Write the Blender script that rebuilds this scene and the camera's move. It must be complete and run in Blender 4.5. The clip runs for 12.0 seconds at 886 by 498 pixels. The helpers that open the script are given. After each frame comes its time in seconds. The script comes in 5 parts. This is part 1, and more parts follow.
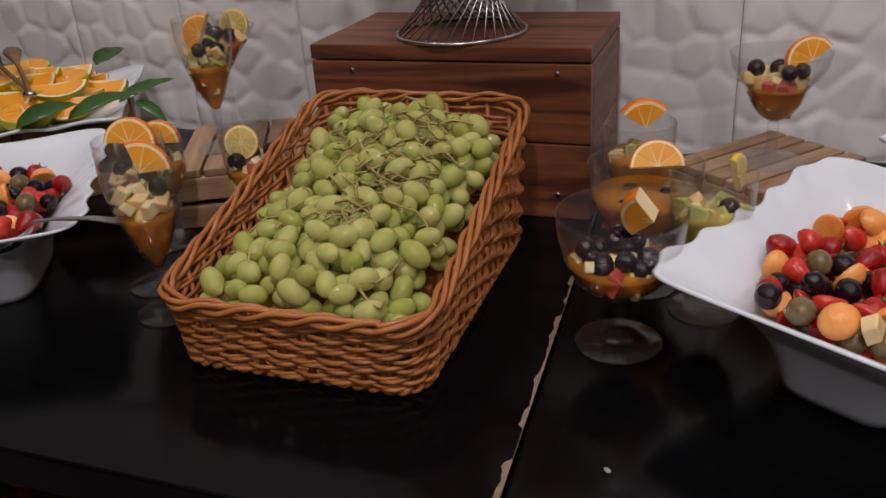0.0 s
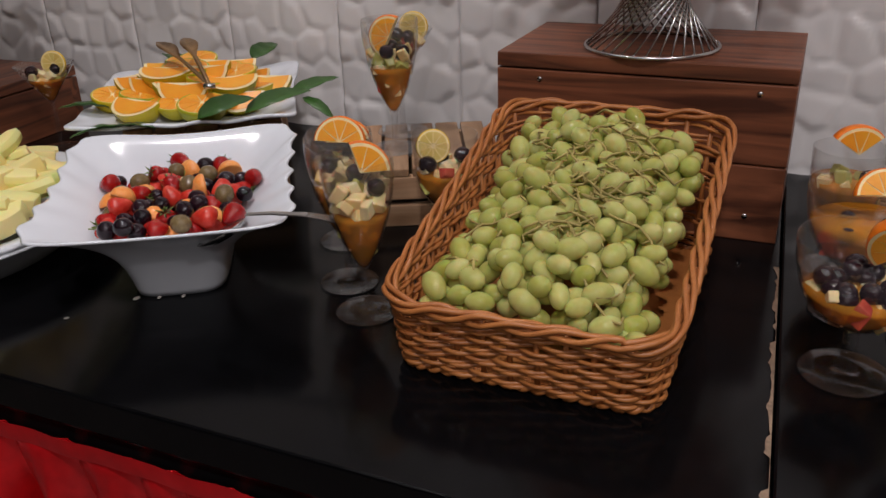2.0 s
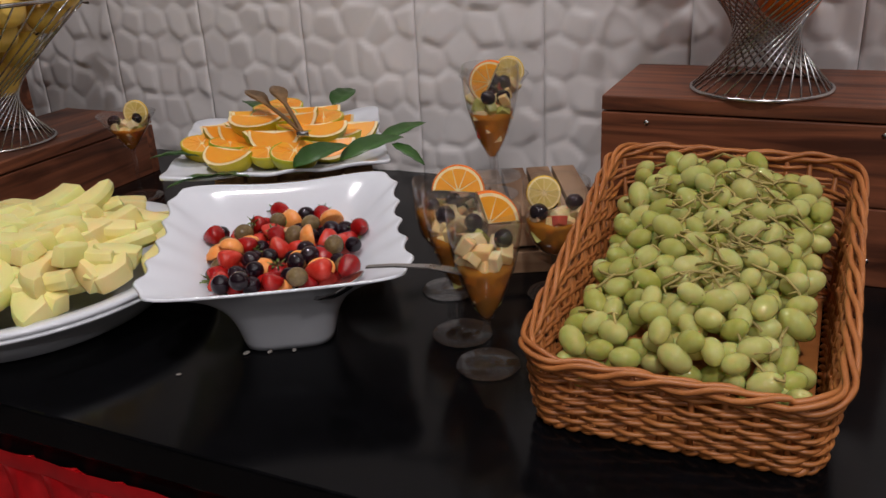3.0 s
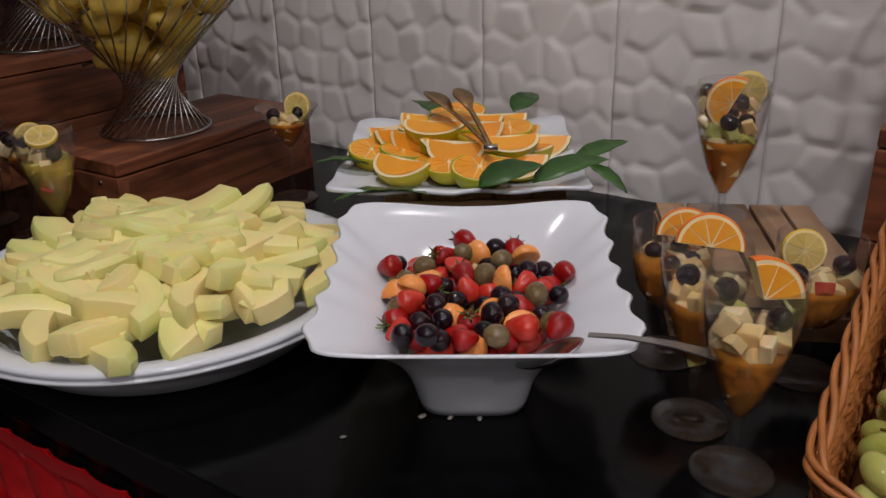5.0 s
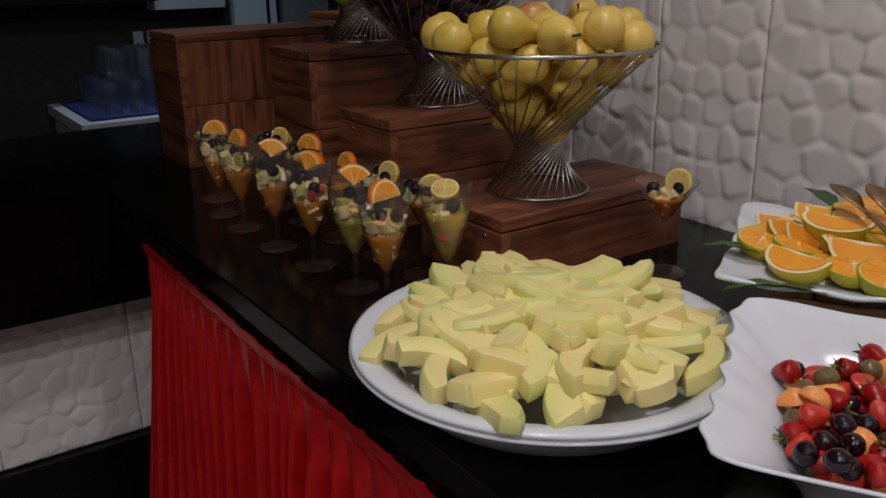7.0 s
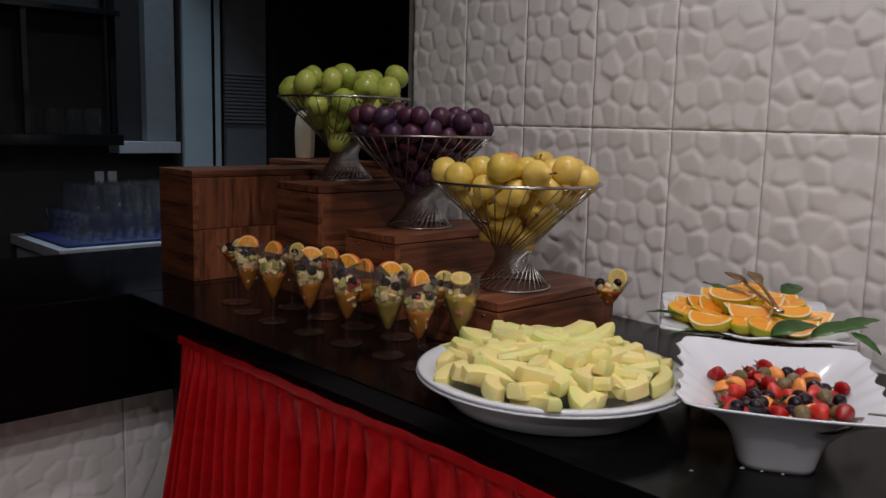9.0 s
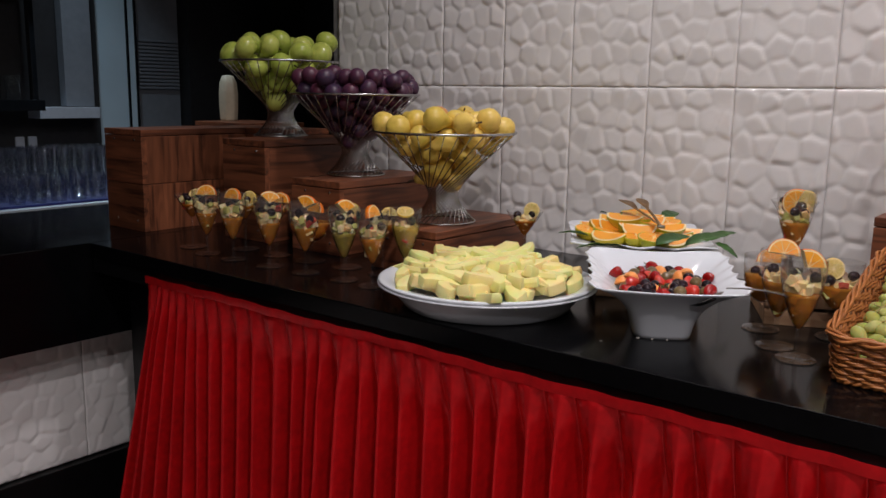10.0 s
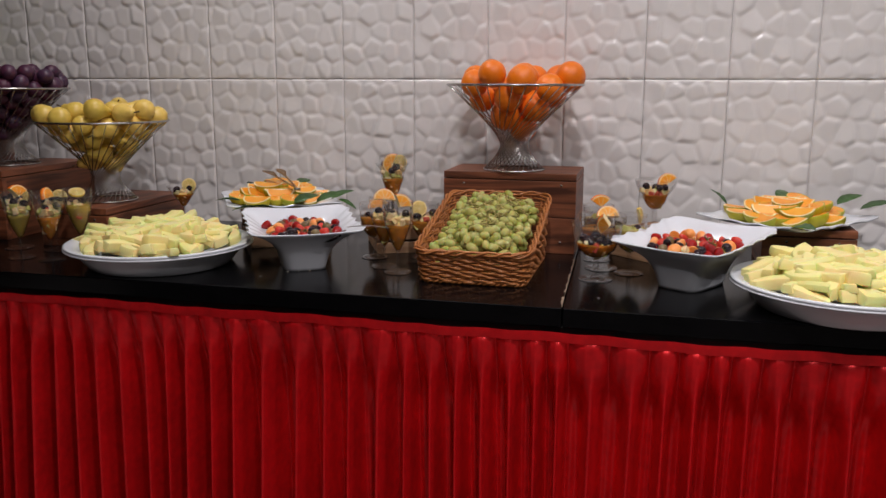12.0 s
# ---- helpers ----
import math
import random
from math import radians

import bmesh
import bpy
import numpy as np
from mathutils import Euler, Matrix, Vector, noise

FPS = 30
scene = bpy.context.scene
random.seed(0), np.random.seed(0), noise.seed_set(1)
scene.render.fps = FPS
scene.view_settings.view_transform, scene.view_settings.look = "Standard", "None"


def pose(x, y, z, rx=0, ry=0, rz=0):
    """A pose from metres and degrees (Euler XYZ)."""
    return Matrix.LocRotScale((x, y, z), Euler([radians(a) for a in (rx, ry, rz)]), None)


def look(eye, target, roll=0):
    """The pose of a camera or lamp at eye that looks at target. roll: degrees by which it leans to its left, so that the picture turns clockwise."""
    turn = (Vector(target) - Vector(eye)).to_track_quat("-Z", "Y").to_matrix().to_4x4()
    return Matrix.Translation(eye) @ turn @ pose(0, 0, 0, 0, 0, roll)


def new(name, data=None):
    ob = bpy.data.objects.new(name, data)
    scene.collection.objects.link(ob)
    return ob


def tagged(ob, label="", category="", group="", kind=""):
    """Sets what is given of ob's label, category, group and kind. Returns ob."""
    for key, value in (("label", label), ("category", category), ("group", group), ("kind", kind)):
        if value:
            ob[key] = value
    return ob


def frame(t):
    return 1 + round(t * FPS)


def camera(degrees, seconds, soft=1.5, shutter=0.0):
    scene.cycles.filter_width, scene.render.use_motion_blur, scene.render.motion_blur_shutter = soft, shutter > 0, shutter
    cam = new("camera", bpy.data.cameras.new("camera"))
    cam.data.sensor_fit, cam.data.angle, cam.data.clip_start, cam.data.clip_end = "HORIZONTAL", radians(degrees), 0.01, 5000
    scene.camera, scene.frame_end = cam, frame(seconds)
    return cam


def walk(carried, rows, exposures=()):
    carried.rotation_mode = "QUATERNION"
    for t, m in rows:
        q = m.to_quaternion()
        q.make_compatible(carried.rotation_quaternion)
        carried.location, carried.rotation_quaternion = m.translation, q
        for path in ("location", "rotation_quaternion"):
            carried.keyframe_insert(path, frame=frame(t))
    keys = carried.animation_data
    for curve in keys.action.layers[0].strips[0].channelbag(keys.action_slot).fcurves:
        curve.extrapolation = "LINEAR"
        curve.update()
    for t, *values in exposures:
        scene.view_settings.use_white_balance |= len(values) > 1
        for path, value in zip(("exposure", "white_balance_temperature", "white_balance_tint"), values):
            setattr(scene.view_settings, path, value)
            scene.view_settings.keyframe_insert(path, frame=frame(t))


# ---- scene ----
cam = camera(55.5, 12.0)
PATH = [
    (0, (1.214, -1.089, 1.23), (0.564, 0.596, 0.371), -4.1),
    (0.5, (1.184, -1.092, 1.233), (0.515, 0.573, 0.352), -3.5),
    (1, (1.157, -1.103, 1.238), (0.474, 0.553, 0.349), -2.7),
    (1.5, (1.136, -1.113, 1.24), (0.424, 0.537, 0.361), -2.4),
    (2, (1.07, -1.138, 1.241), (0.33, 0.516, 0.395), -1.9),
    (2.5, (1.017, -1.16, 1.247), (0.246, 0.513, 0.468), -2.6),
    (4.5, (0.857, -1.071, 1.241), (-0.053, 0.538, 0.477), -1.7),
    (5, (0.82, -1.051, 1.237), (-0.2, 0.485, 0.462), -1.3),
    (5.5, (0.791, -1.048, 1.238), (-0.386, 0.37, 0.463), -1.2),
    (6, (0.769, -1.073, 1.244), (-0.592, 0.182, 0.488), -1.2),
    (6.5, (0.759, -1.082, 1.247), (-0.717, 0.057, 0.525), -1.0),
    (7, (0.762, -1.098, 1.262), (-0.801, -0.031, 0.615), -0.9),
    (7.2, (0.768, -1.113, 1.277), (-0.833, -0.073, 0.683), -1.6),
    (8.8, (0.879, -1.461, 1.236), (-0.599, -0.139, 0.974), -0.2),
    (9, (0.942, -1.526, 1.256), (-0.495, -0.167, 0.964), 1.4),
    (9.5, (1.031, -1.661, 1.264), (-0.268, -0.193, 0.866), 0.9),
    (10, (1.066, -1.807, 1.232), (-0.17, -0.276, 0.873), 0.9),
    (10.5, (1.119, -1.934, 1.233), (0.017, -0.309, 0.851), -0.1),
    (11, (1.171, -2.012, 1.251), (0.333, -0.237, 0.867), 0.2),
    (11.5, (1.252, -2.095, 1.231), (0.567, -0.253, 0.863), -0.2),
    (12, (1.245, -2.208, 1.25), (0.759, -0.308, 0.861), 0.1),
]
EXPOSURES = [(0.0, -0.30), (2.5, -0.10), (5.0, -0.38), (7.0, -0.45), (9.0, -0.2), (9.5, -0.03), (10.5, 0.17), (12.0, 0.03)]
walk(cam, [(t, look(eye, target, roll)) for t, eye, target, roll in PATH], EXPOSURES)

# ---- world and lamps ----
world = bpy.data.worlds.new("world")
scene.world = world
world.use_nodes = True
world.node_tree.nodes["Background"].inputs["Color"].default_value = (0.75, 0.85, 1.0, 1)
world.node_tree.nodes["Background"].inputs["Strength"].default_value = 0.02


def overhead_light(x, y, watts, size=0.12, kelvin_rgb=(1.0, 0.935, 0.952), spread=150):
    data = bpy.data.lights.new("unseen_lamp", "AREA")
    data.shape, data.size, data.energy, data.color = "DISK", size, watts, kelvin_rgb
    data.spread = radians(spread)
    ob = new("unseen_lamp", data)
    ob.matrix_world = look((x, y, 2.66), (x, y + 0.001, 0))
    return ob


# Lamps out of view: two implied by wall glow, three added as room fill.
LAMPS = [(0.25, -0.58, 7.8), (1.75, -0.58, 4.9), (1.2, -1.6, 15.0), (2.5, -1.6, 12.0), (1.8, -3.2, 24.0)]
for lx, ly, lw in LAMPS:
    overhead_light(lx, ly, lw)
# Added cool fill for the bar, standing in for daylight from the next room.
overhead_light(-1.85, -0.25, 2.6, 0.1, (0.66, 0.84, 1.0), 80)

# ---- materials ----
def material(name, base, rough=0.5, metal=0.0, noise_scale=40.0, vary=0.15, bump=0.0, bump_scale=200.0, island=0.0, object_random=0.0, **extra):
    """A surface with colour variation at two scales and a fine relief."""
    m = bpy.data.materials.new(name)
    m.use_nodes = True
    nt = m.node_tree
    b = nt.nodes["Principled BSDF"]
    b.inputs["Roughness"].default_value, b.inputs["Metallic"].default_value = rough, metal
    for key, value in extra.items():
        b.inputs[key.replace("_", " ")].default_value = value
    co = nt.nodes.new("ShaderNodeTexCoord")
    n1 = nt.nodes.new("ShaderNodeTexNoise")
    n1.inputs["Scale"].default_value, n1.inputs["Detail"].default_value = noise_scale, 6
    n2 = nt.nodes.new("ShaderNodeTexNoise")
    n2.inputs["Scale"].default_value, n2.inputs["Detail"].default_value = noise_scale * 0.17, 3
    nt.links.new(co.outputs["Object"], n1.inputs["Vector"])
    nt.links.new(co.outputs["Object"], n2.inputs["Vector"])
    add = nt.nodes.new("ShaderNodeMath")
    add.operation = "ADD"
    nt.links.new(n1.outputs["Fac"], add.inputs[0])
    nt.links.new(n2.outputs["Fac"], add.inputs[1])
    last = add.outputs[0]
    for amount, node, out in ((island, "ShaderNodeNewGeometry", "Random Per Island"), (object_random, "ShaderNodeObjectInfo", "Random")):
        if amount:
            src = nt.nodes.new(node)
            mad = nt.nodes.new("ShaderNodeMath")
            mad.operation = "MULTIPLY_ADD"
            nt.links.new(src.outputs[out], mad.inputs[0])
            mad.inputs[1].default_value = amount
            nt.links.new(last, mad.inputs[2])
            last = mad.outputs[0]
    rng = nt.nodes.new("ShaderNodeMapRange")
    rng.inputs["From Min"].default_value = 0.65
    rng.inputs["From Max"].default_value = 1.35 + island + object_random
    nt.links.new(last, rng.inputs["Value"])
    ramp = nt.nodes.new("ShaderNodeValToRGB")
    dark = [c * (1 - vary) for c in base]
    light = [min(1, c * (1 + vary)) for c in base]
    ramp.color_ramp.elements[0].color = (*dark, 1)
    ramp.color_ramp.elements[1].color = (*light, 1)
    nt.links.new(rng.outputs["Result"], ramp.inputs["Fac"])
    nt.links.new(ramp.outputs["Color"], b.inputs["Base Color"])
    if bump:
        n3 = nt.nodes.new("ShaderNodeTexNoise")
        n3.inputs["Scale"].default_value, n3.inputs["Detail"].default_value = bump_scale, 4
        nt.links.new(co.outputs["Object"], n3.inputs["Vector"])
        bp = nt.nodes.new("ShaderNodeBump")
        bp.inputs["Strength"].default_value, bp.inputs["Distance"].default_value = bump, 0.001
        nt.links.new(n3.outputs["Fac"], bp.inputs["Height"])
        nt.links.new(bp.outputs["Normal"], b.inputs["Normal"])
    return m


def two_tone(m, low, high):
    """Sets the two ends of a material's colour range."""
    for node in m.node_tree.nodes:
        if node.type == "VALTORGB":
            node.color_ramp.elements[0].color = (*low, 1)
            node.color_ramp.elements[1].color = (*high, 1)
    return m


def wood(name, dark, light, along="x", scale=1.0, rough=0.45):
    """Wood with grain lines along one object axis."""
    m = material(name, light, rough, noise_scale=30, bump=0.15, bump_scale=300)
    nt = m.node_tree
    b = nt.nodes["Principled BSDF"]
    co = nt.nodes.new("ShaderNodeTexCoord")
    info = nt.nodes.new("ShaderNodeObjectInfo")
    shift = nt.nodes.new("ShaderNodeVectorMath")
    shift.operation = "ADD"
    mul = nt.nodes.new("ShaderNodeMath")
    mul.operation = "MULTIPLY"
    mul.inputs[1].default_value = 7.0
    nt.links.new(info.outputs["Random"], mul.inputs[0])
    nt.links.new(co.outputs["Object"], shift.inputs[0])
    nt.links.new(mul.outputs[0], shift.inputs[1])
    mp = nt.nodes.new("ShaderNodeMapping")
    sc = {"x": (2.2, 26, 26), "y": (26, 2.2, 26), "z": (26, 26, 2.2)}[along]
    mp.inputs["Scale"].default_value = [c * scale for c in sc]
    nt.links.new(shift.outputs[0], mp.inputs["Vector"])
    n = nt.nodes.new("ShaderNodeTexNoise")
    n.inputs["Scale"].default_value, n.inputs["Detail"].default_value, n.inputs["Distortion"].default_value = 1.6, 9, 1.2
    nt.links.new(mp.outputs["Vector"], n.inputs["Vector"])
    ramp = nt.nodes.new("ShaderNodeValToRGB")
    e = ramp.color_ramp.elements
    e[0].position, e[1].position = 0.33, 0.68
    e[0].color, e[1].color = (*dark, 1), (*light, 1)
    mid = e.new(0.5)
    mid.color = (*[0.45 * p + 0.55 * q for p, q in zip(dark, light)], 1)
    nt.links.new(n.outputs["Fac"], ramp.inputs["Fac"])
    hsv = nt.nodes.new("ShaderNodeHueSaturation")
    mr = nt.nodes.new("ShaderNodeMapRange")
    mr.inputs["To Min"].default_value, mr.inputs["To Max"].default_value = 0.75, 1.25
    nt.links.new(info.outputs["Random"], mr.inputs["Value"])
    nt.links.new(mr.outputs["Result"], hsv.inputs["Value"])
    nt.links.new(ramp.outputs["Color"], hsv.inputs["Color"])
    nt.links.new(hsv.outputs["Color"], b.inputs["Base Color"])
    return m


def clear(name, tint=(1, 1, 1), rough=0.03, haze=0.016):
    """Thin clear plastic: light goes through, gloss by Fresnel, and a slight haze."""
    m = bpy.data.materials.new(name)
    m.use_nodes = True
    nt = m.node_tree
    nt.nodes.remove(nt.nodes["Principled BSDF"])
    out = nt.nodes["Material Output"]
    see = nt.nodes.new("ShaderNodeBsdfTransparent")
    see.inputs["Color"].default_value = (*tint, 1)
    fog = nt.nodes.new("ShaderNodeBsdfDiffuse")
    fog.inputs["Color"].default_value = (0.75, 0.75, 0.75, 1)
    gloss = nt.nodes.new("ShaderNodeBsdfGlossy")
    gloss.inputs["Roughness"].default_value = rough
    facing = nt.nodes.new("ShaderNodeLayerWeight")
    facing.inputs["Blend"].default_value = 0.5
    power = nt.nodes.new("ShaderNodeMath")
    power.operation = "POWER"
    power.inputs[1].default_value = 3.5
    nt.links.new(facing.outputs["Facing"], power.inputs[0])
    fres = nt.nodes.new("ShaderNodeMath")
    fres.operation = "MULTIPLY_ADD"
    fres.inputs[1].default_value, fres.inputs[2].default_value = 0.65, 0.035
    nt.links.new(power.outputs[0], fres.inputs[0])
    mix1, mix2 = nt.nodes.new("ShaderNodeMixShader"), nt.nodes.new("ShaderNodeMixShader")
    mix1.inputs[0].default_value = haze
    nt.links.new(see.outputs[0], mix1.inputs[1])
    nt.links.new(fog.outputs[0], mix1.inputs[2])
    nt.links.new(fres.outputs[0], mix2.inputs[0])
    nt.links.new(mix1.outputs[0], mix2.inputs[1])
    nt.links.new(gloss.outputs[0], mix2.inputs[2])
    nt.links.new(mix2.outputs[0], out.inputs["Surface"])
    return m


def tinted(name, through_rgb, body_rgb, share=0.3):
    """Cloudy juice: most light passes and is tinted, a share scatters."""
    m = clear(name, through_rgb, 0.05, share)
    for node in m.node_tree.nodes:
        if node.type == "BSDF_DIFFUSE":
            node.inputs["Color"].default_value = (*body_rgb, 1)
    return m


TILE = material("white_tile", (0.82, 0.80, 0.79), 0.22, noise_scale=25, vary=0.05, object_random=0.3)
GROUT = material("grout", (0.22, 0.215, 0.21), 0.9, vary=0.2)
BLACK_TOP = material("black_laminate", (0.0025, 0.0025, 0.003), 0.14, noise_scale=60, vary=0.4, bump=0.02, bump_scale=90, Specular_IOR_Level=0.14)
BLACK_EDGE = material("black_edge", (0.004, 0.004, 0.0045), 0.35, vary=0.4, Specular_IOR_Level=0.25)
CHIP = material("bare_chipboard", (0.22, 0.15, 0.10), 0.9, noise_scale=300, vary=0.4)
SATIN = material("red_satin", (0.70, 0.009, 0.014), 0.32, 0.42, noise_scale=60, vary=0.2, bump=0.08, bump_scale=900)
WALNUT_X = wood("walnut_x", (0.068, 0.021, 0.010), (0.30, 0.100, 0.045), "x")
WALNUT_Y = wood("walnut_y", (0.068, 0.021, 0.010), (0.30, 0.100, 0.045), "y")
WALNUT_Z = wood("walnut_z", (0.068, 0.021, 0.010), (0.30, 0.100, 0.045), "z")
PINE_X = wood("pine_x", (0.26, 0.14, 0.07), (0.46, 0.29, 0.17), "x", 1.0, 0.6)
PINE_Y = wood("pine_y", (0.26, 0.14, 0.07), (0.46, 0.29, 0.17), "y", 1.0, 0.6)
CANE = two_tone(material("willow_cane", (0.4, 0.16, 0.06), 0.42, noise_scale=50, vary=0.3, bump=0.2, bump_scale=400, object_random=0.5), (0.27, 0.082, 0.020), (0.56, 0.215, 0.06))
WHITE = material("white_melamine", (0.71, 0.74, 0.79), 0.16, noise_scale=20, vary=0.03)
STEEL = material("steel_wire", (0.47, 0.46, 0.45), 0.27, 1.0, vary=0.1)
GLASS = clear("clear_plastic", (0.96, 0.96, 0.96), 0.05, 0.006)
GLASS_BOWL = clear("cloudy_plastic", (0.97, 0.97, 0.97), 0.06, 0.016)
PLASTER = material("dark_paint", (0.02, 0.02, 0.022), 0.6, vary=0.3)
WALLPAINT = material("wall_paint", (0.35, 0.33, 0.31), 0.8, vary=0.1)
CEILPAINT = material("ceiling_paint", (0.7, 0.68, 0.65), 0.8, vary=0.05)
FLOORTILE = material("floor_stone", (0.16, 0.14, 0.13), 0.35, vary=0.2)


# ---- mesh helpers ----
class Geo:
    """Collects vertices and faces of one mesh."""

    def __init__(self):
        self.v, self.f = [], []

    def add(self, verts, faces, m=None):
        k = len(self.v)
        self.v += [tuple(m @ Vector(p)) for p in verts] if m else [tuple(p) for p in verts]
        self.f += [tuple(k + i for i in face) for face in faces]
        return self

    def box(self, x0, x1, y0, y1, z0, z1, m=None):
        vs = [(x, y, z) for z in (z0, z1) for y in (y0, y1) for x in (x0, x1)]
        return self.add(vs, [(0, 2, 3, 1), (4, 5, 7, 6), (0, 1, 5, 4), (2, 6, 7, 3), (0, 4, 6, 2), (1, 3, 7, 5)], m)

    def lathe(self, profile, sides=32, m=None, closed=False):
        """profile: (radius, z) from one end to the other, turned about z."""
        vs, fs, n = [], [], len(profile)
        for i in range(sides):
            a = 2 * math.pi * i / sides
            vs += [(r * math.cos(a), r * math.sin(a), z) for r, z in profile]
        for i in range(sides):
            p, q = i * n, (i + 1) % sides * n
            fs += [(p + k, q + k, q + k + 1, p + k + 1) for k in range(n - 1)]
            if closed:
                fs.append((p + n - 1, q + n - 1, q, p))
        return self.add(vs, fs, m)

    def tube(self, pts, radius, sides=6, closed=False, m=None):
        pts = [Vector(p) for p in pts]
        n = len(pts)
        radii = radius if isinstance(radius, (list, tuple)) else [radius] * n
        vs, fs = [], []
        side = None
        for i, p in enumerate(pts):
            d = (pts[(i + 1) % n] - pts[i - 1]) if closed else (pts[min(i + 1, n - 1)] - pts[max(i - 1, 0)])
            d.normalize()
            if side is None:
                side = d.orthogonal().normalized()
            side = (side - d * side.dot(d)).normalized()
            up = d.cross(side)
            for k in range(sides):
                a = 2 * math.pi * k / sides
                vs.append(p + radii[i] * (math.cos(a) * side + math.sin(a) * up))
        for i in range(n if closed else n - 1):
            p, q = i * sides, (i + 1) % n * sides
            fs += [(p + k, p + (k + 1) % sides, q + (k + 1) % sides, q + k) for k in range(sides)]
        if not closed:
            fs += [tuple(range(sides))[::-1], tuple(range((n - 1) * sides, n * sides))]
        return self.add(vs, fs, m)

    def ball(self, r=1.0, rings=8, sides=12, m=None, squash=1.0):
        prof = [(max(1e-4, r * math.sin(math.pi * k / rings)), -r * squash * math.cos(math.pi * k / rings)) for k in range(rings + 1)]
        return self.lathe(prof, sides, m)

    def mesh(self, name, mat, smooth=True, bevel=0.0):
        me = bpy.data.meshes.new(name)
        me.from_pydata(self.v, [], self.f)
        if bevel:
            bm = bmesh.new()
            bm.from_mesh(me)
            bmesh.ops.remove_doubles(bm, verts=bm.verts, dist=1e-6)
            bmesh.ops.bevel(bm, geom=list(bm.edges), offset=bevel, segments=2, affect="EDGES", profile=0.6)
            bm.to_mesh(me)
            bm.free()
        me.materials.append(mat)
        me.polygons.foreach_set("use_smooth", [smooth] * len(me.polygons))
        me.update()
        return me


def part(name, me, parent=None, m=None, label=""):
    ob = new(name, me)
    if parent:
        ob.parent = parent
    if m:
        ob.matrix_basis = m
    if label:
        ob["label"] = label
    return ob


def thing(name, m, label, category, group="", me=None):
    ob = new(name, me)
    ob.matrix_basis = m
    return tagged(ob, label, category, group)


def setting(name, me, label, category):
    return tagged(new(name, me), label, category, kind="structure")


def board(x0, x1, y0, y1, z0, z1, mat, name="board", bevel=0.0015):
    return Geo().box(x0, x1, y0, y1, z0, z1).mesh(name, mat, False, bevel)


def heap(rng, count, surface, reach, r, tries=40, low=1e9):
    """Drops balls of radius r one by one into a vessel: each comes to rest at the lowest of some random places."""
    done = []
    for _ in range(count):
        best = None
        for _ in range(tries):
            a, d = rng.uniform(0, 2 * math.pi), reach * math.sqrt(rng.random())
            x, y = d * math.cos(a), d * math.sin(a)
            z = surface(x, y) + r
            for px, py, pz in done:
                q = 4 * r * r * 0.92 - (x - px) ** 2 - (y - py) ** 2
                if q > 0:
                    z = max(z, pz + math.sqrt(q))
            if best is None or z < best[2]:
                best = (x, y, z)
        done.append(best)
    return done


def spin(rng, x, y, z, scale=1.0):
    return Matrix.LocRotScale((x, y, z), Euler([rng.uniform(0, 6.28) for _ in range(3)]), Vector((scale, scale, scale)))


# ---- the room ----
TOP = 0.85
EDGE_Y = -0.735


def seam_x(y):
    """The joint between the two tops runs slightly askew."""
    return 1.058 - 0.043 * y



def slab(name, x0, x1, y0, y1, z0, z1, mat, label, category, bevel=0.0):
    return setting(name, Geo().box(x0, x1, y0, y1, z0, z1).mesh(name, mat, False, bevel), label, category)


slab("floor", -5.0, 4.0, -5.0, 3.2, -0.1, 0.0, FLOORTILE, "dark polished stone floor of the dining room", "floor")
slab("ceiling", -5.0, 4.0, -5.0, 3.2, 2.7, 2.8, CEILPAINT, "plain pale painted ceiling over the unseen lamps", "ceiling")
slab("wall_north", -0.83, 4.0, 0.004, 0.16, 0.0, 2.7, GROUT, "wall backing behind white relief tiles", "wall")
slab("wall_east", 4.0, 4.15, -5.0, 3.2, 0.0, 2.7, WALLPAINT, "plain painted side wall", "wall")
slab("wall_south", -5.0, 4.0, -5.15, -5.0, 0.0, 2.7, WALLPAINT, "plain painted rear wall", "wall")
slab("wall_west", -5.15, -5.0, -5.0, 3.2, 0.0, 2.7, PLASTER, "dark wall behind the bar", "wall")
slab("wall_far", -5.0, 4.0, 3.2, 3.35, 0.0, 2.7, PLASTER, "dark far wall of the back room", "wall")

# tabletop in two slabs that meet at a worn seam
def tabletop(name, x0, x1, askew):
    """One black slab; the side named askew follows the joint."""
    vs = [(x, y, z) for z in (TOP - 0.036, TOP) for y in (EDGE_Y, 0.0) for x in (x0, x1)]
    vs = [(seam_x(p[1]) + (-0.001 if askew else 0.001), p[1], p[2]) if (k % 2 == 1) == askew else p for k, p in enumerate(vs)]
    faces = [(0, 2, 3, 1), (4, 5, 7, 6), (0, 1, 5, 4), (2, 6, 7, 3), (0, 4, 6, 2), (1, 3, 7, 5)]
    return setting(name, Geo().add(vs, faces).mesh(name, BLACK_TOP, False, 0.0025), "glossy black laminate buffet counter top", "counter")


tabletop("tabletop_1", -0.95, 0.0, True)
tabletop("tabletop_2", 0.0, 3.4, False)
slab("counter_rail", -0.95, 3.4, EDGE_Y + 0.006, EDGE_Y + 0.04, TOP - 0.075, TOP - 0.037, BLACK_EDGE, "black rail under the counter edge", "counter", 0.002)
slab("counter_body", -0.93, 3.4, EDGE_Y + 0.09, -0.01, 0.0, TOP - 0.037, BLACK_EDGE, "dark counter body hidden behind the cloth skirt", "counter")

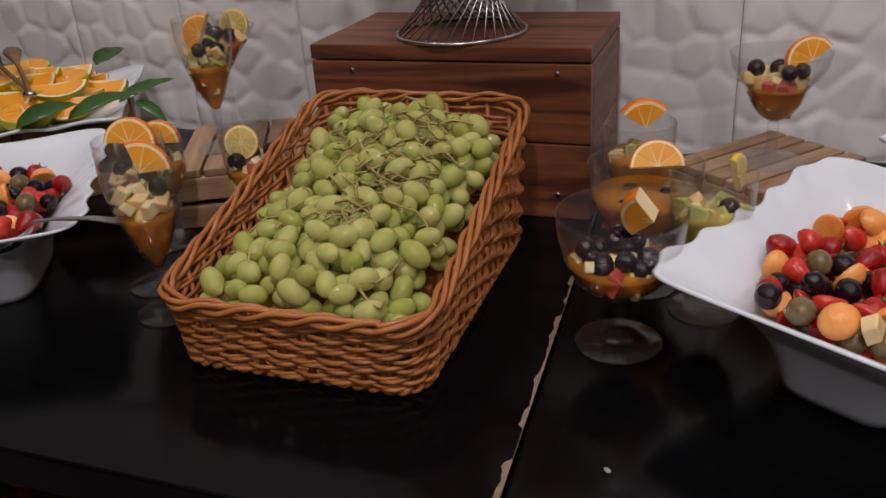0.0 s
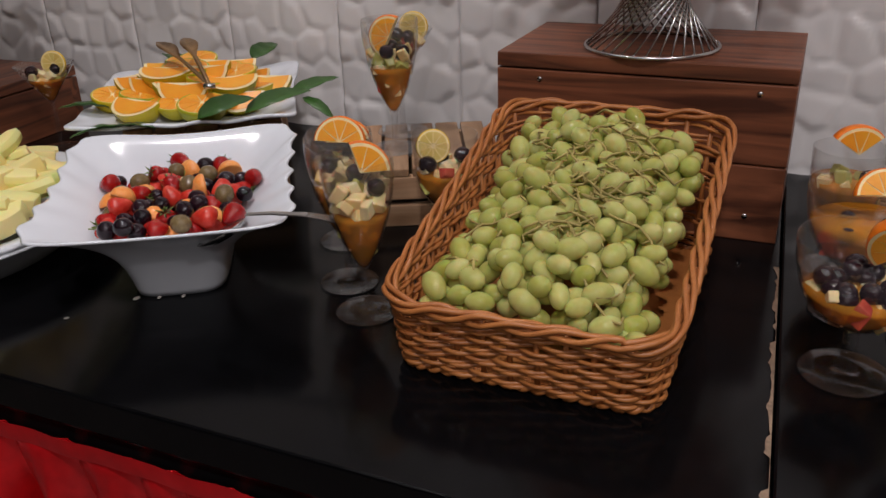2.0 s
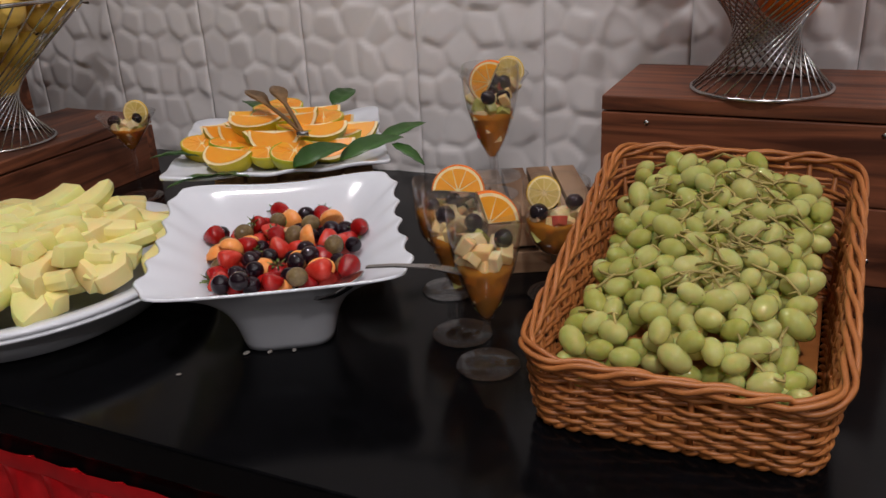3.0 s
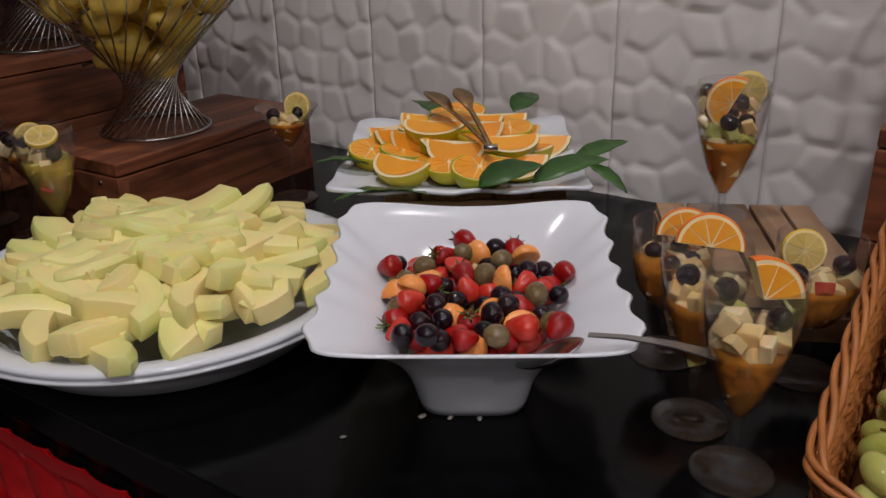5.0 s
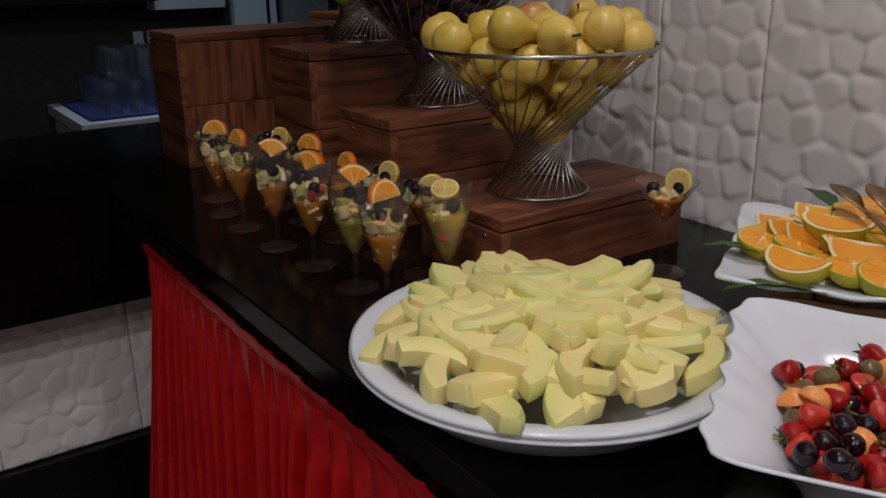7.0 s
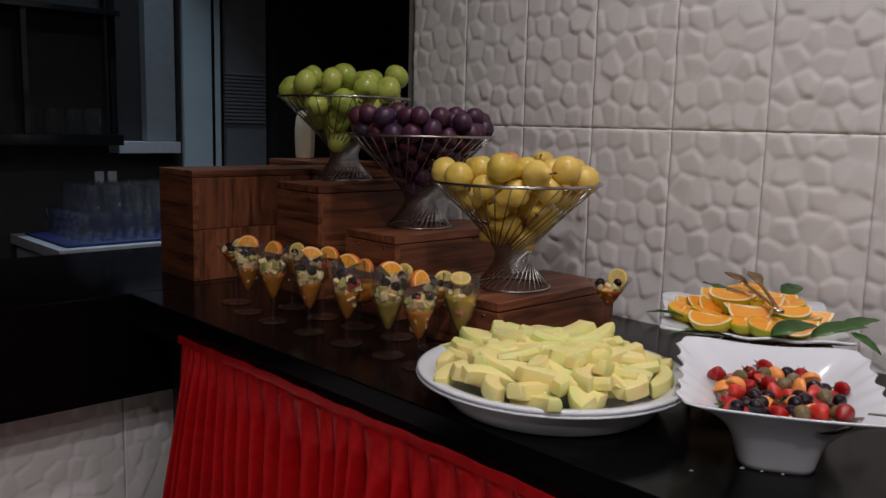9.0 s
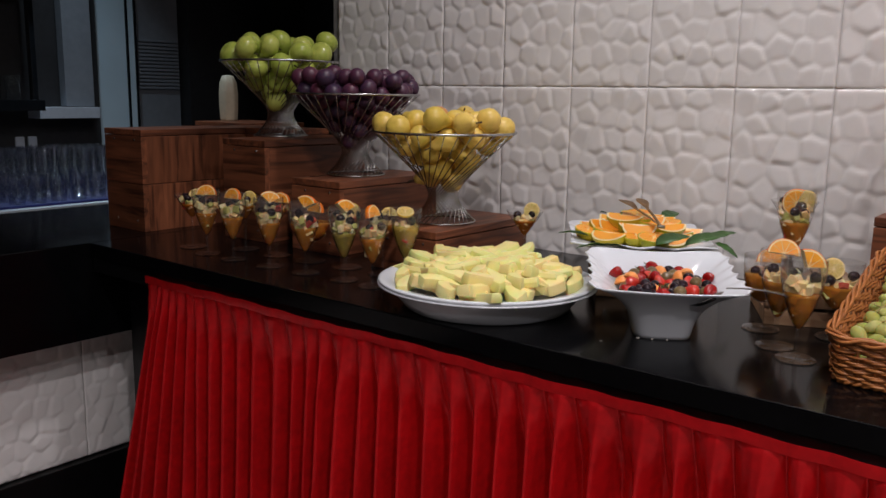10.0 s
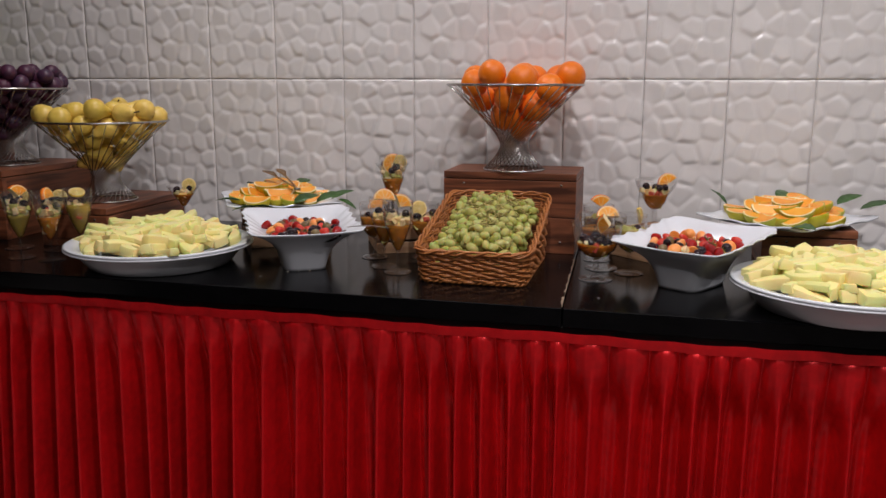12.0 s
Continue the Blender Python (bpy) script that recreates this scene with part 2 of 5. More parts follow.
# side counter that runs towards the viewer, with a tiled front
slab("side_counter_top", -1.62, -0.951, -2.6, 1.2, 0.60, TOP, BLACK_TOP, "black side counter with a deep black front edge", "counter", 0.003)
slab("side_counter_body", -1.60, -1.10, -2.6, 1.2, 0.22, 0.60, GROUT, "backing of the tiled side counter front", "counter")
slab("side_counter_plinth", -1.60, -1.07, -2.6, 1.2, 0.0, 0.219, BLACK_EDGE, "black plinth of the side counter", "counter", 0.003)


def relief_tile(seed, w=0.2, h=0.6, cell=0.050):
    """One tile of soft pebble-like facets, each slightly tipped, with shallow valleys between."""
    rng = np.random.default_rng(seed)
    nx, nz = int(w / 0.005), int(h / 0.005)
    gap = 0.0004
    xs, zs = np.linspace(gap, w - gap, nx + 1), np.linspace(gap, h - gap, nz + 1)
    cx, cz = round(w / cell), round(h / cell)
    seeds = []
    for i in range(-1, cx + 2):
        for k in range(-1, cz + 2):
            seeds.append(((i + 0.5 * (k % 2) + rng.uniform(-0.27, 0.27)) * w / cx, (k + 0.5 + rng.uniform(-0.27, 0.27)) * h / cz))
    seeds = np.array(seeds)
    tip = rng.uniform(-0.085, 0.085, (len(seeds), 2))
    lift = rng.uniform(-0.0012, 0.0012, len(seeds))
    gx, gz = np.meshgrid(xs, zs)
    pts = np.stack([gx.ravel(), gz.ravel()], 1)
    d = np.sqrt(((pts[:, None] - seeds[None]) ** 2).sum(2))
    order = np.argsort(d, 1)[:, :2]
    first = order[:, 0]
    gapd = np.take_along_axis(d, order, 1)
    off = pts - seeds[first]
    edge = np.minimum(1, (gapd[:, 1] - gapd[:, 0]) / 0.020)
    height = 0.0030 * (1 - (1 - edge) ** 2) + edge * ((off * tip[first]).sum(1) + lift[first])
    border = np.minimum.reduce([pts[:, 0], w - pts[:, 0], pts[:, 1], h - pts[:, 1]])
    height *= 0.5 + 0.5 * np.minimum(1, border / 0.006)
    vs = [(float(x), -0.0035 - float(q), float(z)) for (x, z), q in zip(pts, height)]
    fs = [(r * (nx + 1) + c, r * (nx + 1) + c + 1, (r + 1) * (nx + 1) + c + 1, (r + 1) * (nx + 1) + c) for r in range(nz) for c in range(nx)]
    rim = [c for c in range(nx + 1)] + [r * (nx + 1) + nx for r in range(1, nz + 1)] + [nz * (nx + 1) + c for c in range(nx - 1, -1, -1)] + [r * (nx + 1) for r in range(nz - 1, 0, -1)]
    k = len(vs)
    vs += [(vs[i][0], 0.003, vs[i][2]) for i in rim]
    n = len(rim)
    fs += [(rim[(i + 1) % n], rim[i], k + i, k + (i + 1) % n) for i in range(n)]
    return Geo().add(vs, fs).mesh("tile", TILE, True)


TILES = [relief_tile(11 + i) for i in range(4)]
WALL = bpy.data.objects["wall_north"]
for col in range(-5, 17):
    for row in range(4):
        z0 = 1.2567 - 0.6 * 2 + 0.6 * row
        if row == 0 or (row == 3):
            continue
        x0 = 0.2 * col
        if x0 < -0.83:
            continue
        part("tile", TILES[(col * 3 + row * 2) % 4], WALL, pose(x0, 0, z0))
LOW_TILES = [relief_tile(31 + i, 0.3, 0.348) for i in range(2)]
part_front = bpy.data.objects["side_counter_body"]
for k in range(9):
    part("tile", LOW_TILES[k % 2], part_front, pose(-1.10, -2.5 + 0.3 * k, 0.222, 0, 0, 90))


def skirt():
    """Gathered satin skirt in one sheet: soft pleats under the band that sharpen into deep folds."""
    rng = random.Random(5)
    x0, x1 = -0.85, 3.35
    knots, x = [], x0
    while x < x1:
        knots.append((x, rng.uniform(0.72, 1.12), rng.uniform(-1, 1), rng.uniform(0.0, 1.0)))
        x += rng.choice((0.038, 0.046, 0.052, 0.058, 0.072))
    nx, nz = 2100, 30
    xs = np.linspace(x0, x1, nx)
    kx, ka, kb, kc = (np.array([k[q] for k in knots]) for q in range(4))
    turn = np.interp(xs, kx, np.arange(len(kx)))
    amp, lean, late = np.interp(xs, kx, ka), np.interp(xs, kx, kb), np.interp(xs, kx, kc)
    vs, fs = [], []
    for r in range(nz + 1):
        t = r / nz
        z = TOP - 0.050 - t * 0.79
        u = turn + 0.16 * lean * t + 0.06 * np.sin(xs * 9 + 3 * t)
        w = u - np.floor(u)
        broad = np.sin(math.pi * np.clip(w, 0, 1)) ** 0.55
        peak = 0.5 - 0.5 * np.cos(2 * math.pi * np.clip(w ** 1.25, 0, 1))
        mix = np.clip((t - 0.02 - 0.05 * late) / 0.16, 0, 1)
        mix = mix * mix * (3 - 2 * mix)
        depth = 0.054 * min(1, t / 0.16) * (0.75 + 0.35 * min(1, t / 0.5))
        flare = 0.006 + 0.055 * t
        ripple = 0.06 * np.sin(2 * math.pi * (2 * u + 0.3 * late)) * mix + 0.03 * np.sin(2 * math.pi * (5 * u + t * 2)) * (1 - mix) * min(1, t * 9)
        shape = amp * ((1 - mix) * broad + mix * peak ** 1.9 + ripple)
        y = EDGE_Y - flare * shape + depth * (1 - shape)
        dx = 0.004 * lean * mix - np.clip((x0 + 0.35 - xs) / 0.35, 0, 1) * (0.21 * t - 0.16)
        vs += [(float(a), float(c), float(e)) for a, c, e in zip(xs + dx, y, z + 0 * xs)]
    for r in range(nz):
        fs += [(r * nx + c, (r + 1) * nx + c, (r + 1) * nx + c + 1, r * nx + c + 1) for c in range(nx - 1)]
    me = Geo().add(vs, fs).mesh("table_skirt", SATIN, True)
    ob = thing("table_skirt", pose(0, 0, 0), "gathered red satin table skirt hanging from the black counter", "table skirt", me=me)
    mod = ob.modifiers.new("thickness", "SOLIDIFY")
    mod.thickness = 0.0012
    n = 900
    xs = np.linspace(x0 + 0.16, x1, n)
    band = []
    for z, push in ((-0.004, 0.0075), (0.0, 0.0082), (0.012, 0.0082), (0.014, 0.0080)):
        band += [(float(a), float(EDGE_Y - push - 0.0006 * math.sin(a * 97)), float(TOP - 0.058 + z + 0.001 * math.sin(a * 55) + 0.0014 * math.sin(a * 13))) for a in xs]
    part("gathering_band", Geo().add(band, [(r * n + c, r * n + c + 1, (r + 1) * n + c + 1, (r + 1) * n + c) for r in range(3) for c in range(n - 1)]).mesh("gathering_band", SATIN), ob)
    return ob


skirt()


# ---- wooden risers ----
def riser(name, x0, x1, y0, y1, z0, z1, label, long_y=False, upright=False):
    """A hollow box of walnut boards: top, four sides in boards, screws."""
    ob = thing(name, pose((x0 + x1) / 2, (y0 + y1) / 2, z0), label, "wooden box", "wooden risers")
    w, d, h = (x1 - x0) / 2, (y1 - y0) / 2, z1 - z0
    t = 0.016
    part("top_board", board(-w, w, -d, d, h - t, h, WALNUT_Y if long_y else WALNUT_X), ob)
    rows = 1 if h < 0.12 else 2
    hh = (h - t - 0.0012) / rows
    for k in range(rows):
        a, b = k * (hh + 0.0004), k * (hh + 0.0004) + hh - 0.0012
        fm = WALNUT_X
        part("front_board", board(-w, w, -d, -d + t, a, b, fm), ob)
        part("back_board", board(-w, w, d - t, d, a, b, fm), ob)
        sm = WALNUT_Z if upright else WALNUT_Y
        part("side_board", board(-w, -w + t, -d + t, d - t, a, b, sm), ob)
        part("side_board", board(w - t, w, -d + t, d - t, a, b, sm), ob)
    screw = Geo().lathe([(0.0001, 0.0012), (0.0028, 0.001), (0.0032, 0)], 10).mesh("screw", STEEL)
    for sx in (-w + 0.05, w - 0.035):
        for sz in ([h - 0.028, 0.028] if rows == 2 else [h - 0.028]):
            part("screw", screw, ob, pose(sx, -d - 0.0001, sz, 90))
    return ob


riser("riser_box", 0.744, 1.062, -0.242, -0.05, TOP, 1.04, "reddish walnut plank box riser under the orange stand")
riser("riser_box", -0.232, -0.044, -0.457, -0.11, TOP, 0.947, "low dark walnut box riser under the pear stand", True)
riser("riser_box", -0.532, -0.362, -0.428, -0.07, TOP, 1.027, "middle dark walnut box riser under the plum stand", True)
riser("riser_box", -0.803, -0.630, -0.430, -0.07, TOP, 1.112, "tall dark walnut box riser under the apple stand", True)
riser("riser_box", -1.185, -1.0, -0.548, -0.20, TOP, 1.128, "tall dark walnut box at the counter end", True, True)
riser("riser_box", -1.15, -0.83, -0.19, -0.02, TOP, 1.128, "dark walnut box standing behind the risers")


def pallet(x, y, turn, w, d, h, label):
    """A small pallet crate: slatted deck on bearers and low side boards."""
    ob = thing("pallet_crate", pose(x, y, TOP, 0, 0, turn), label, "wooden crate", "small pallet crates")
    n = 5
    step = w / n
    for k in range(n):
        part("deck_slat", board(-w / 2 + k * step + 0.002, -w / 2 + (k + 1) * step - 0.002, -d / 2, d / 2, h - 0.009, h, PINE_Y), ob)
    for sy in (-d / 2, d / 2 - 0.012):
        part("side_board", board(-w / 2, w / 2, sy, sy + 0.012, h - 0.037, h - 0.0095, PINE_X), ob)
        part("side_board", board(-w / 2, w / 2, sy, sy + 0.012, 0.0, 0.026, PINE_X), ob)
    for sx in (-w / 2 + 0.001, w / 2 - 0.017):
        part("corner_post", board(sx, sx + 0.016, -d / 2 + 0.0125, -d / 2 + 0.03, 0.0, h - 0.0095, PINE_X), ob)
        part("corner_post", board(sx, sx + 0.016, d / 2 - 0.03, d / 2 - 0.0125, 0.0, h - 0.0095, PINE_X), ob)
        part("end_board", board(sx, sx + 0.012, -d / 2 + 0.0305, d / 2 - 0.0305, h - 0.037, h - 0.0095, PINE_Y), ob)
        part("end_board", board(sx, sx + 0.012, -d / 2 + 0.0305, d / 2 - 0.0305, 0.0, 0.026, PINE_Y), ob)
    return ob


pallet(0.645, -0.238, 26, 0.165, 0.18, 0.07, "small pale pine pallet crate under two fruit glasses")
pallet(1.239, -0.194, -40, 0.125, 0.155, 0.065, "small pale pine pallet crate holding one fruit coupe")
pallet(0.31, -0.215, 33, 0.20, 0.24, 0.092, "pale pine crate under the plate of cut oranges")


# ---- wire stands with fruit ----
RIM_R, RIM_H, FOOT_R, TWIST = 0.162, 0.204, 0.073, 140.0
WIRES = 34


def wire_way(u):
    """Place on one straight wire, from the foot ring (0) to the rim ring (1)."""
    foot = Vector((FOOT_R, 0, 0.0024))
    rim = Vector((RIM_R * math.cos(radians(TWIST)), RIM_R * math.sin(radians(TWIST)), RIM_H))
    return foot.lerp(rim, u)


def wire_stand(x, y, z, label):
    """Straight wires slanting from a small foot ring to a wide rim, crossing to a waist."""
    ob = thing("wire_fruit_stand", pose(x, y, z), label, "fruit stand", "wire fruit stands")
    ring = lambda r, h, t: Geo().tube([(r * math.cos(a), r * math.sin(a), h) for a in np.linspace(0, 2 * math.pi, 65)[:-1]], t, 8, True)
    part("rim_ring", ring(RIM_R, RIM_H, 0.0030).mesh("rim_ring", STEEL), ob)
    part("base_ring", ring(FOOT_R, 0.0024, 0.0024).mesh("base_ring", STEEL), ob)
    wire = Geo().tube([wire_way(k / 4) for k in range(5)], 0.0013, 5).mesh("wire", STEEL)
    for k in range(WIRES):
        part("wire", wire, ob, pose(0, 0, 0, 0, 0, k * 360 / WIRES))
    return ob


WAIST = min((wire_way(k / 40) for k in range(41)), key=lambda p: math.hypot(p.x, p.y))


def cone_floor(x, y):
    """Height of the wire cone above the waist at a place inside the stand."""
    d = math.hypot(x, y)
    if d > RIM_R:
        return 99.0
    for k in range(41):
        p = wire_way(k / 40)
        if p.z >= WAIST.z and math.hypot(p.x, p.y) >= d + 0.004:
            return p.z + 0.004
    return RIM_H


def apple_mesh(mat):
    prof = []
    for k in range(13):
        a = math.pi * k / 12
        r = math.sin(a) * (1 + 0.10 * math.cos(a))
        z = -math.cos(a) * 0.88
        if k >= 10:
            z -= (0.05, 0.16, 0.30)[k - 10]
        if k <= 1:
            z += (0.14, 0.03)[k]
        prof.append((max(1e-4, r), z))
    return Geo().lathe(prof, 20).mesh("apple", mat)


def pear_mesh(mat):
    prof = [(1e-4, -0.92), (0.35, -0.97), (0.72, -0.78), (0.93, -0.42), (0.98, -0.05), (0.86, 0.32), (0.62, 0.68), (0.45, 1.0), (0.38, 1.22), (0.24, 1.38), (1e-4, 1.42)]
    return Geo().lathe(prof, 18).mesh("pear", mat)


def lying(rng, x, y, z, s):
    return Matrix.LocRotScale((x, y, z), Euler((rng.uniform(1.0, 2.0), rng.uniform(-0.3, 0.3), rng.uniform(0, 6.28))), Vector((s, s, s)))


def fruit_heap(seed, x, y, z, me, r, count, name, label, group, stalk=None, extra=None):
    rng = random.Random(seed)
    for k, (px, py, pz) in enumerate(heap(rng, count, cone_floor, RIM_R - r * 0.85, r, 60)):
        size = r * rng.uniform(0.93, 1.06)
        ob = thing(name, pose(x, y, z) @ (lying(rng, px, py, pz, size) if name == "pear" else spin(rng, px, py, pz, size)), label, name, group, me=extra if extra and k == count - 4 else me)
        if stalk:
            part("stalk", stalk, ob)


APPLE = two_tone(material("apple_skin", (0.35, 0.45, 0.06), 0.28, noise_scale=3, object_random=0.7, bump=0.03), (0.28, 0.41, 0.04), (0.60, 0.63, 0.15))
PLUM = two_tone(material("plum_skin", (0.1, 0.03, 0.06), 0.42, noise_scale=2.5, object_random=0.6), (0.022, 0.020, 0.055), (0.13, 0.022, 0.042))
PEAR = two_tone(material("pear_skin", (0.6, 0.45, 0.12), 0.36, noise_scale=3, object_random=0.6, bump=0.05), (0.60, 0.44, 0.05), (0.90, 0.62, 0.17))
PEAR_RED = two_tone(material("blushed_pear_skin", (0.6, 0.25, 0.1), 0.36, noise_scale=2), (0.5, 0.08, 0.05), (0.70, 0.45, 0.12))
ORANGE = two_tone(material("orange_peel", (0.8, 0.25, 0.02), 0.38, noise_scale=4, object_random=0.5, bump=0.35, bump_scale=28), (0.80, 0.155, 0.004), (0.90, 0.235, 0.008))
STALK = material("stalk", (0.06, 0.04, 0.02), 0.8)
stalk_me = Geo().tube([(0, 0, 0.5), (0.02, 0, 0.75), (0.10, 0.03, 1.05)], [0.05, 0.04, 0.06], 5).mesh("stalk", STALK)
pear_stalk = Geo().tube([(0, 0, 1.35), (0.03, 0, 1.6), (0.12, 0.03, 1.95)], [0.06, 0.05, 0.08], 5).mesh("stalk", STALK)
wire_stand(0.903, -0.175, 1.04, "twisted chrome wire fruit stand filled with oranges")
wire_stand(-0.140, -0.315, 0.947, "twisted chrome wire fruit stand filled with yellow pears")
wire_stand(-0.475, -0.262, 1.027, "twisted chrome wire fruit stand filled with plums")
wire_stand(-0.790, -0.240, 1.112, "twisted chrome wire fruit stand filled with green apples")
fruit_heap(1, 0.903, -0.175, 1.04, Geo().ball(1, 14, 20, squash=0.96).mesh("orange", ORANGE), 0.0345, 20, "orange", "whole bright orange resting in the wire stand", "oranges in the wire stand")
fruit_heap(2, -0.140, -0.315, 0.947, pear_mesh(PEAR), 0.0265, 47, "pear", "small yellow pear resting in the wire stand", "pears in the wire stand", pear_stalk, pear_mesh(PEAR_RED))
fruit_heap(3, -0.475, -0.262, 1.027, Geo().ball(1, 12, 16, squash=1.12).mesh("plum", PLUM), 0.0203, 110, "plum", "dark purple plum resting in the wire stand", "plums in the wire stand")
fruit_heap(4, -0.790, -0.240, 1.112, apple_mesh(APPLE), 0.0320, 32, "apple", "green apple resting in the wire stand", "apples in the wire stand", stalk_me)


# ---- grape basket ----
BX0, BX1, BY0, BY1 = 0.779, 1.003, -0.605, -0.288


def basket_loop(n, grow=0.0):
    """Points round the basket's rounded outline, with outward normals and the share of the way to the back."""
    r = 0.028
    out = []
    cx = [(BX1 - r, BY0 + r, -90), (BX1 - r, BY1 - r, 0), (BX0 + r, BY1 - r, 90), (BX0 + r, BY0 + r, 180)]
    pts = []
    for x, y, a0 in cx:
        for k in range(9):
            a = radians(a0 + k * 90 / 8)
            pts.append((x + r * math.cos(a), y + r * math.sin(a), math.cos(a), math.sin(a)))
    pts.append(pts[0])
    pts = np.array(pts)
    seg = np.hypot(*np.diff(pts[:, :2], axis=0).T)
    s = np.r_[0, np.cumsum(seg)]
    at = np.linspace(0, s[-1], n, endpoint=False)
    x, y, nx, ny = (np.interp(at, s, pts[:, k]) for k in range(4))
    q = np.hypot(nx, ny)
    nx, ny = nx / q, ny / q
    back = np.clip((y - BY0) / (BY1 - BY0), 0, 1)
    return x + grow * nx, y + grow * ny, nx, ny, back


def basket_top(back):
    return 0.066 + 0.080 * back ** 1.1


def grape_basket():
    ob = thing("wicker_basket", pose(0, 0, TOP), "brown woven willow basket with a low front, full of green grapes", "basket")
    stakes, n = 46, 460
    x, y, nx, ny, back = basket_loop(n)
    tops = basket_top(back)
    rows = 11
    rng = random.Random(4)
    for k in range(rows):
        u = (k + 0.5) / rows
        flare = -0.004 + 0.008 * u
        ph = np.arange(n) / n * stakes * math.pi + math.pi * k
        off = 0.0032 * np.cos(ph) + flare
        wob = 0.0012 * np.sin(np.arange(n) / n * 2 * math.pi * rng.randint(5, 9) + rng.uniform(0, 6))
        z = 0.004 + u * (tops - 0.008) + wob
        part("weaver", Geo().tube(list(zip(x + off * nx, y + off * ny, z)), rng.uniform(0.0018, 0.0023), 6, True).mesh("weaver", CANE), ob)
        off2 = 0.0032 * np.cos(ph + 0.9) + flare
        z2 = z + 0.0036 * tops / 0.1
        if k % 3 == 1:
            continue
        part("weaver", Geo().tube(list(zip(x + off2 * nx, y + off2 * ny, z2)), rng.uniform(0.0016, 0.0021), 6, True).mesh("weaver", CANE), ob)
    for k in range(stakes):
        i = int(k * n / stakes)
        lean = rng.uniform(-0.002, 0.002)
        pts = [(x[i] - 0.005 * nx[i], y[i] - 0.005 * ny[i], 0.001), (x[i] - 0.002 * nx[i], y[i] - 0.002 * ny[i], tops[i] * 0.5), (x[i] + 0.005 * nx[i] + lean, y[i] + 0.005 * ny[i], tops[i])]
        part("stake", Geo().tube(pts, 0.0026, 6).mesh("stake", CANE), ob)
    turns = 8
    for k in range(4):
        ph = np.arange(n) / n * turns * 2 * math.pi + k * math.pi / 2
        off = 0.006 + 0.0048 * np.cos(ph)
        z = tops + 0.0040 * np.sin(ph) + 0.0015 * np.sin(ph * 2.7 + k)
        part("rim_strand", Geo().tube(list(zip(x + off * nx, y + off * ny, z)), 0.0025, 6, True).mesh("rim_strand", CANE), ob)
    for k in range(2):
        ph = np.arange(n) / n * 40 * 2 * math.pi + k * math.pi
        off = -0.006 + 0.003 * np.cos(ph)
        part("foot_strand", Geo().tube(list(zip(x + off * nx, y + off * ny, 0.0045 + 0.002 * np.sin(ph))), 0.0028, 6, True).mesh("foot_strand", CANE), ob)
    part("basket_floor", board(BX0 + 0.012, BX1 - 0.012, BY0 + 0.012, BY1 - 0.012, 0.003, 0.007, CANE), ob)
    return ob


grape_basket()
GRAPE = two_tone(material("green_grape", (0.35, 0.36, 0.1), 0.12, noise_scale=1.2, object_random=0.9, Transmission_Weight=0.38, Subsurface_Weight=0.2, Subsurface_Scale=0.005, IOR=1.38, Coat_Weight=0.4, Coat_Roughness=0.05), (0.46, 0.49, 0.08), (0.80, 0.77, 0.31))
GRAPE_STEM = material("grape_stem", (0.33, 0.26, 0.08), 0.7, noise_scale=90, vary=0.4)


def grapes():
    rng = random.Random(8)
    ob = thing("grape_bunch", pose((BX0 + BX1) / 2, 0, TOP), "heaped bunches of pale green grapes in the wicker basket", "grapes")
    mid = (BX0 + BX1) / 2
    me = Geo().ball(1, 9, 14, squash=1.40).mesh("grape", GRAPE)

    def bed(x, y):
        b = (y - BY0) / (BY1 - BY0)
        return basket_top(max(0, min(1, b))) - 0.045 + 0.036 * max(0, 1 - (x / 0.095) ** 2) * math.sin(math.pi * min(1, 0.12 + 0.86 * b)) ** 0.5

    done = []
    while len(done) < 297:
        best = None
        for _ in range(12):
            x, y = rng.uniform(-0.088, 0.088), rng.uniform(BY0 + 0.02, BY1 - 0.02)
            z = bed(x, y) + rng.uniform(0, 0.008)
            for px, py, pz in done:
                q = 0.0172 ** 2 - (x - px) ** 2 - (y - py) ** 2
                if q > 0:
                    z = max(z, pz + math.sqrt(q))
            if best is None or z - bed(x, y) < best[3]:
                best = (x, y, z, z - bed(x, y))
        done.append(best[:3])
    for x, y, z in done:
        size = rng.uniform(0.0080, 0.0108)
        m = Matrix.LocRotScale((x, y, z), Euler((rng.uniform(0.7, 2.4), rng.uniform(-0.5, 0.5), rng.uniform(0, 6.28))), Vector((size, size, size)))
        part("grape", me, ob, m)
    for k in range(60):
        x, y = rng.uniform(-0.075, 0.075), rng.uniform(BY0 + 0.03, BY1 - 0.03)
        z = bed(x, y) + 0.034
        a = rng.uniform(0, 6.28)
        pts = [(x, y, z)]
        for j in range(4):
            a += rng.uniform(-0.6, 0.6)
            px, py, pz = pts[-1]
            px, py = px + 0.013 * math.cos(a), py + 0.013 * math.sin(a)
            if abs(px) > 0.09 or not BY0 + 0.01 < py < BY1 - 0.01:
                break
            pts.append((px, py, bed(px, py) + 0.033 + rng.uniform(-0.004, 0.006)))
        if len(pts) < 3:
            continue
        g = Geo().tube(pts, 0.0012, 5)
        for p in pts[1:]:
            b = (p[0] + rng.uniform(-0.009, 0.009), p[1] + rng.uniform(-0.009, 0.009), p[2] + rng.uniform(-0.006, 0.005))
            g.tube([p, b], 0.0009, 5)
        part("stem", g.mesh("stem", GRAPE_STEM), ob)
    return ob


grapes()


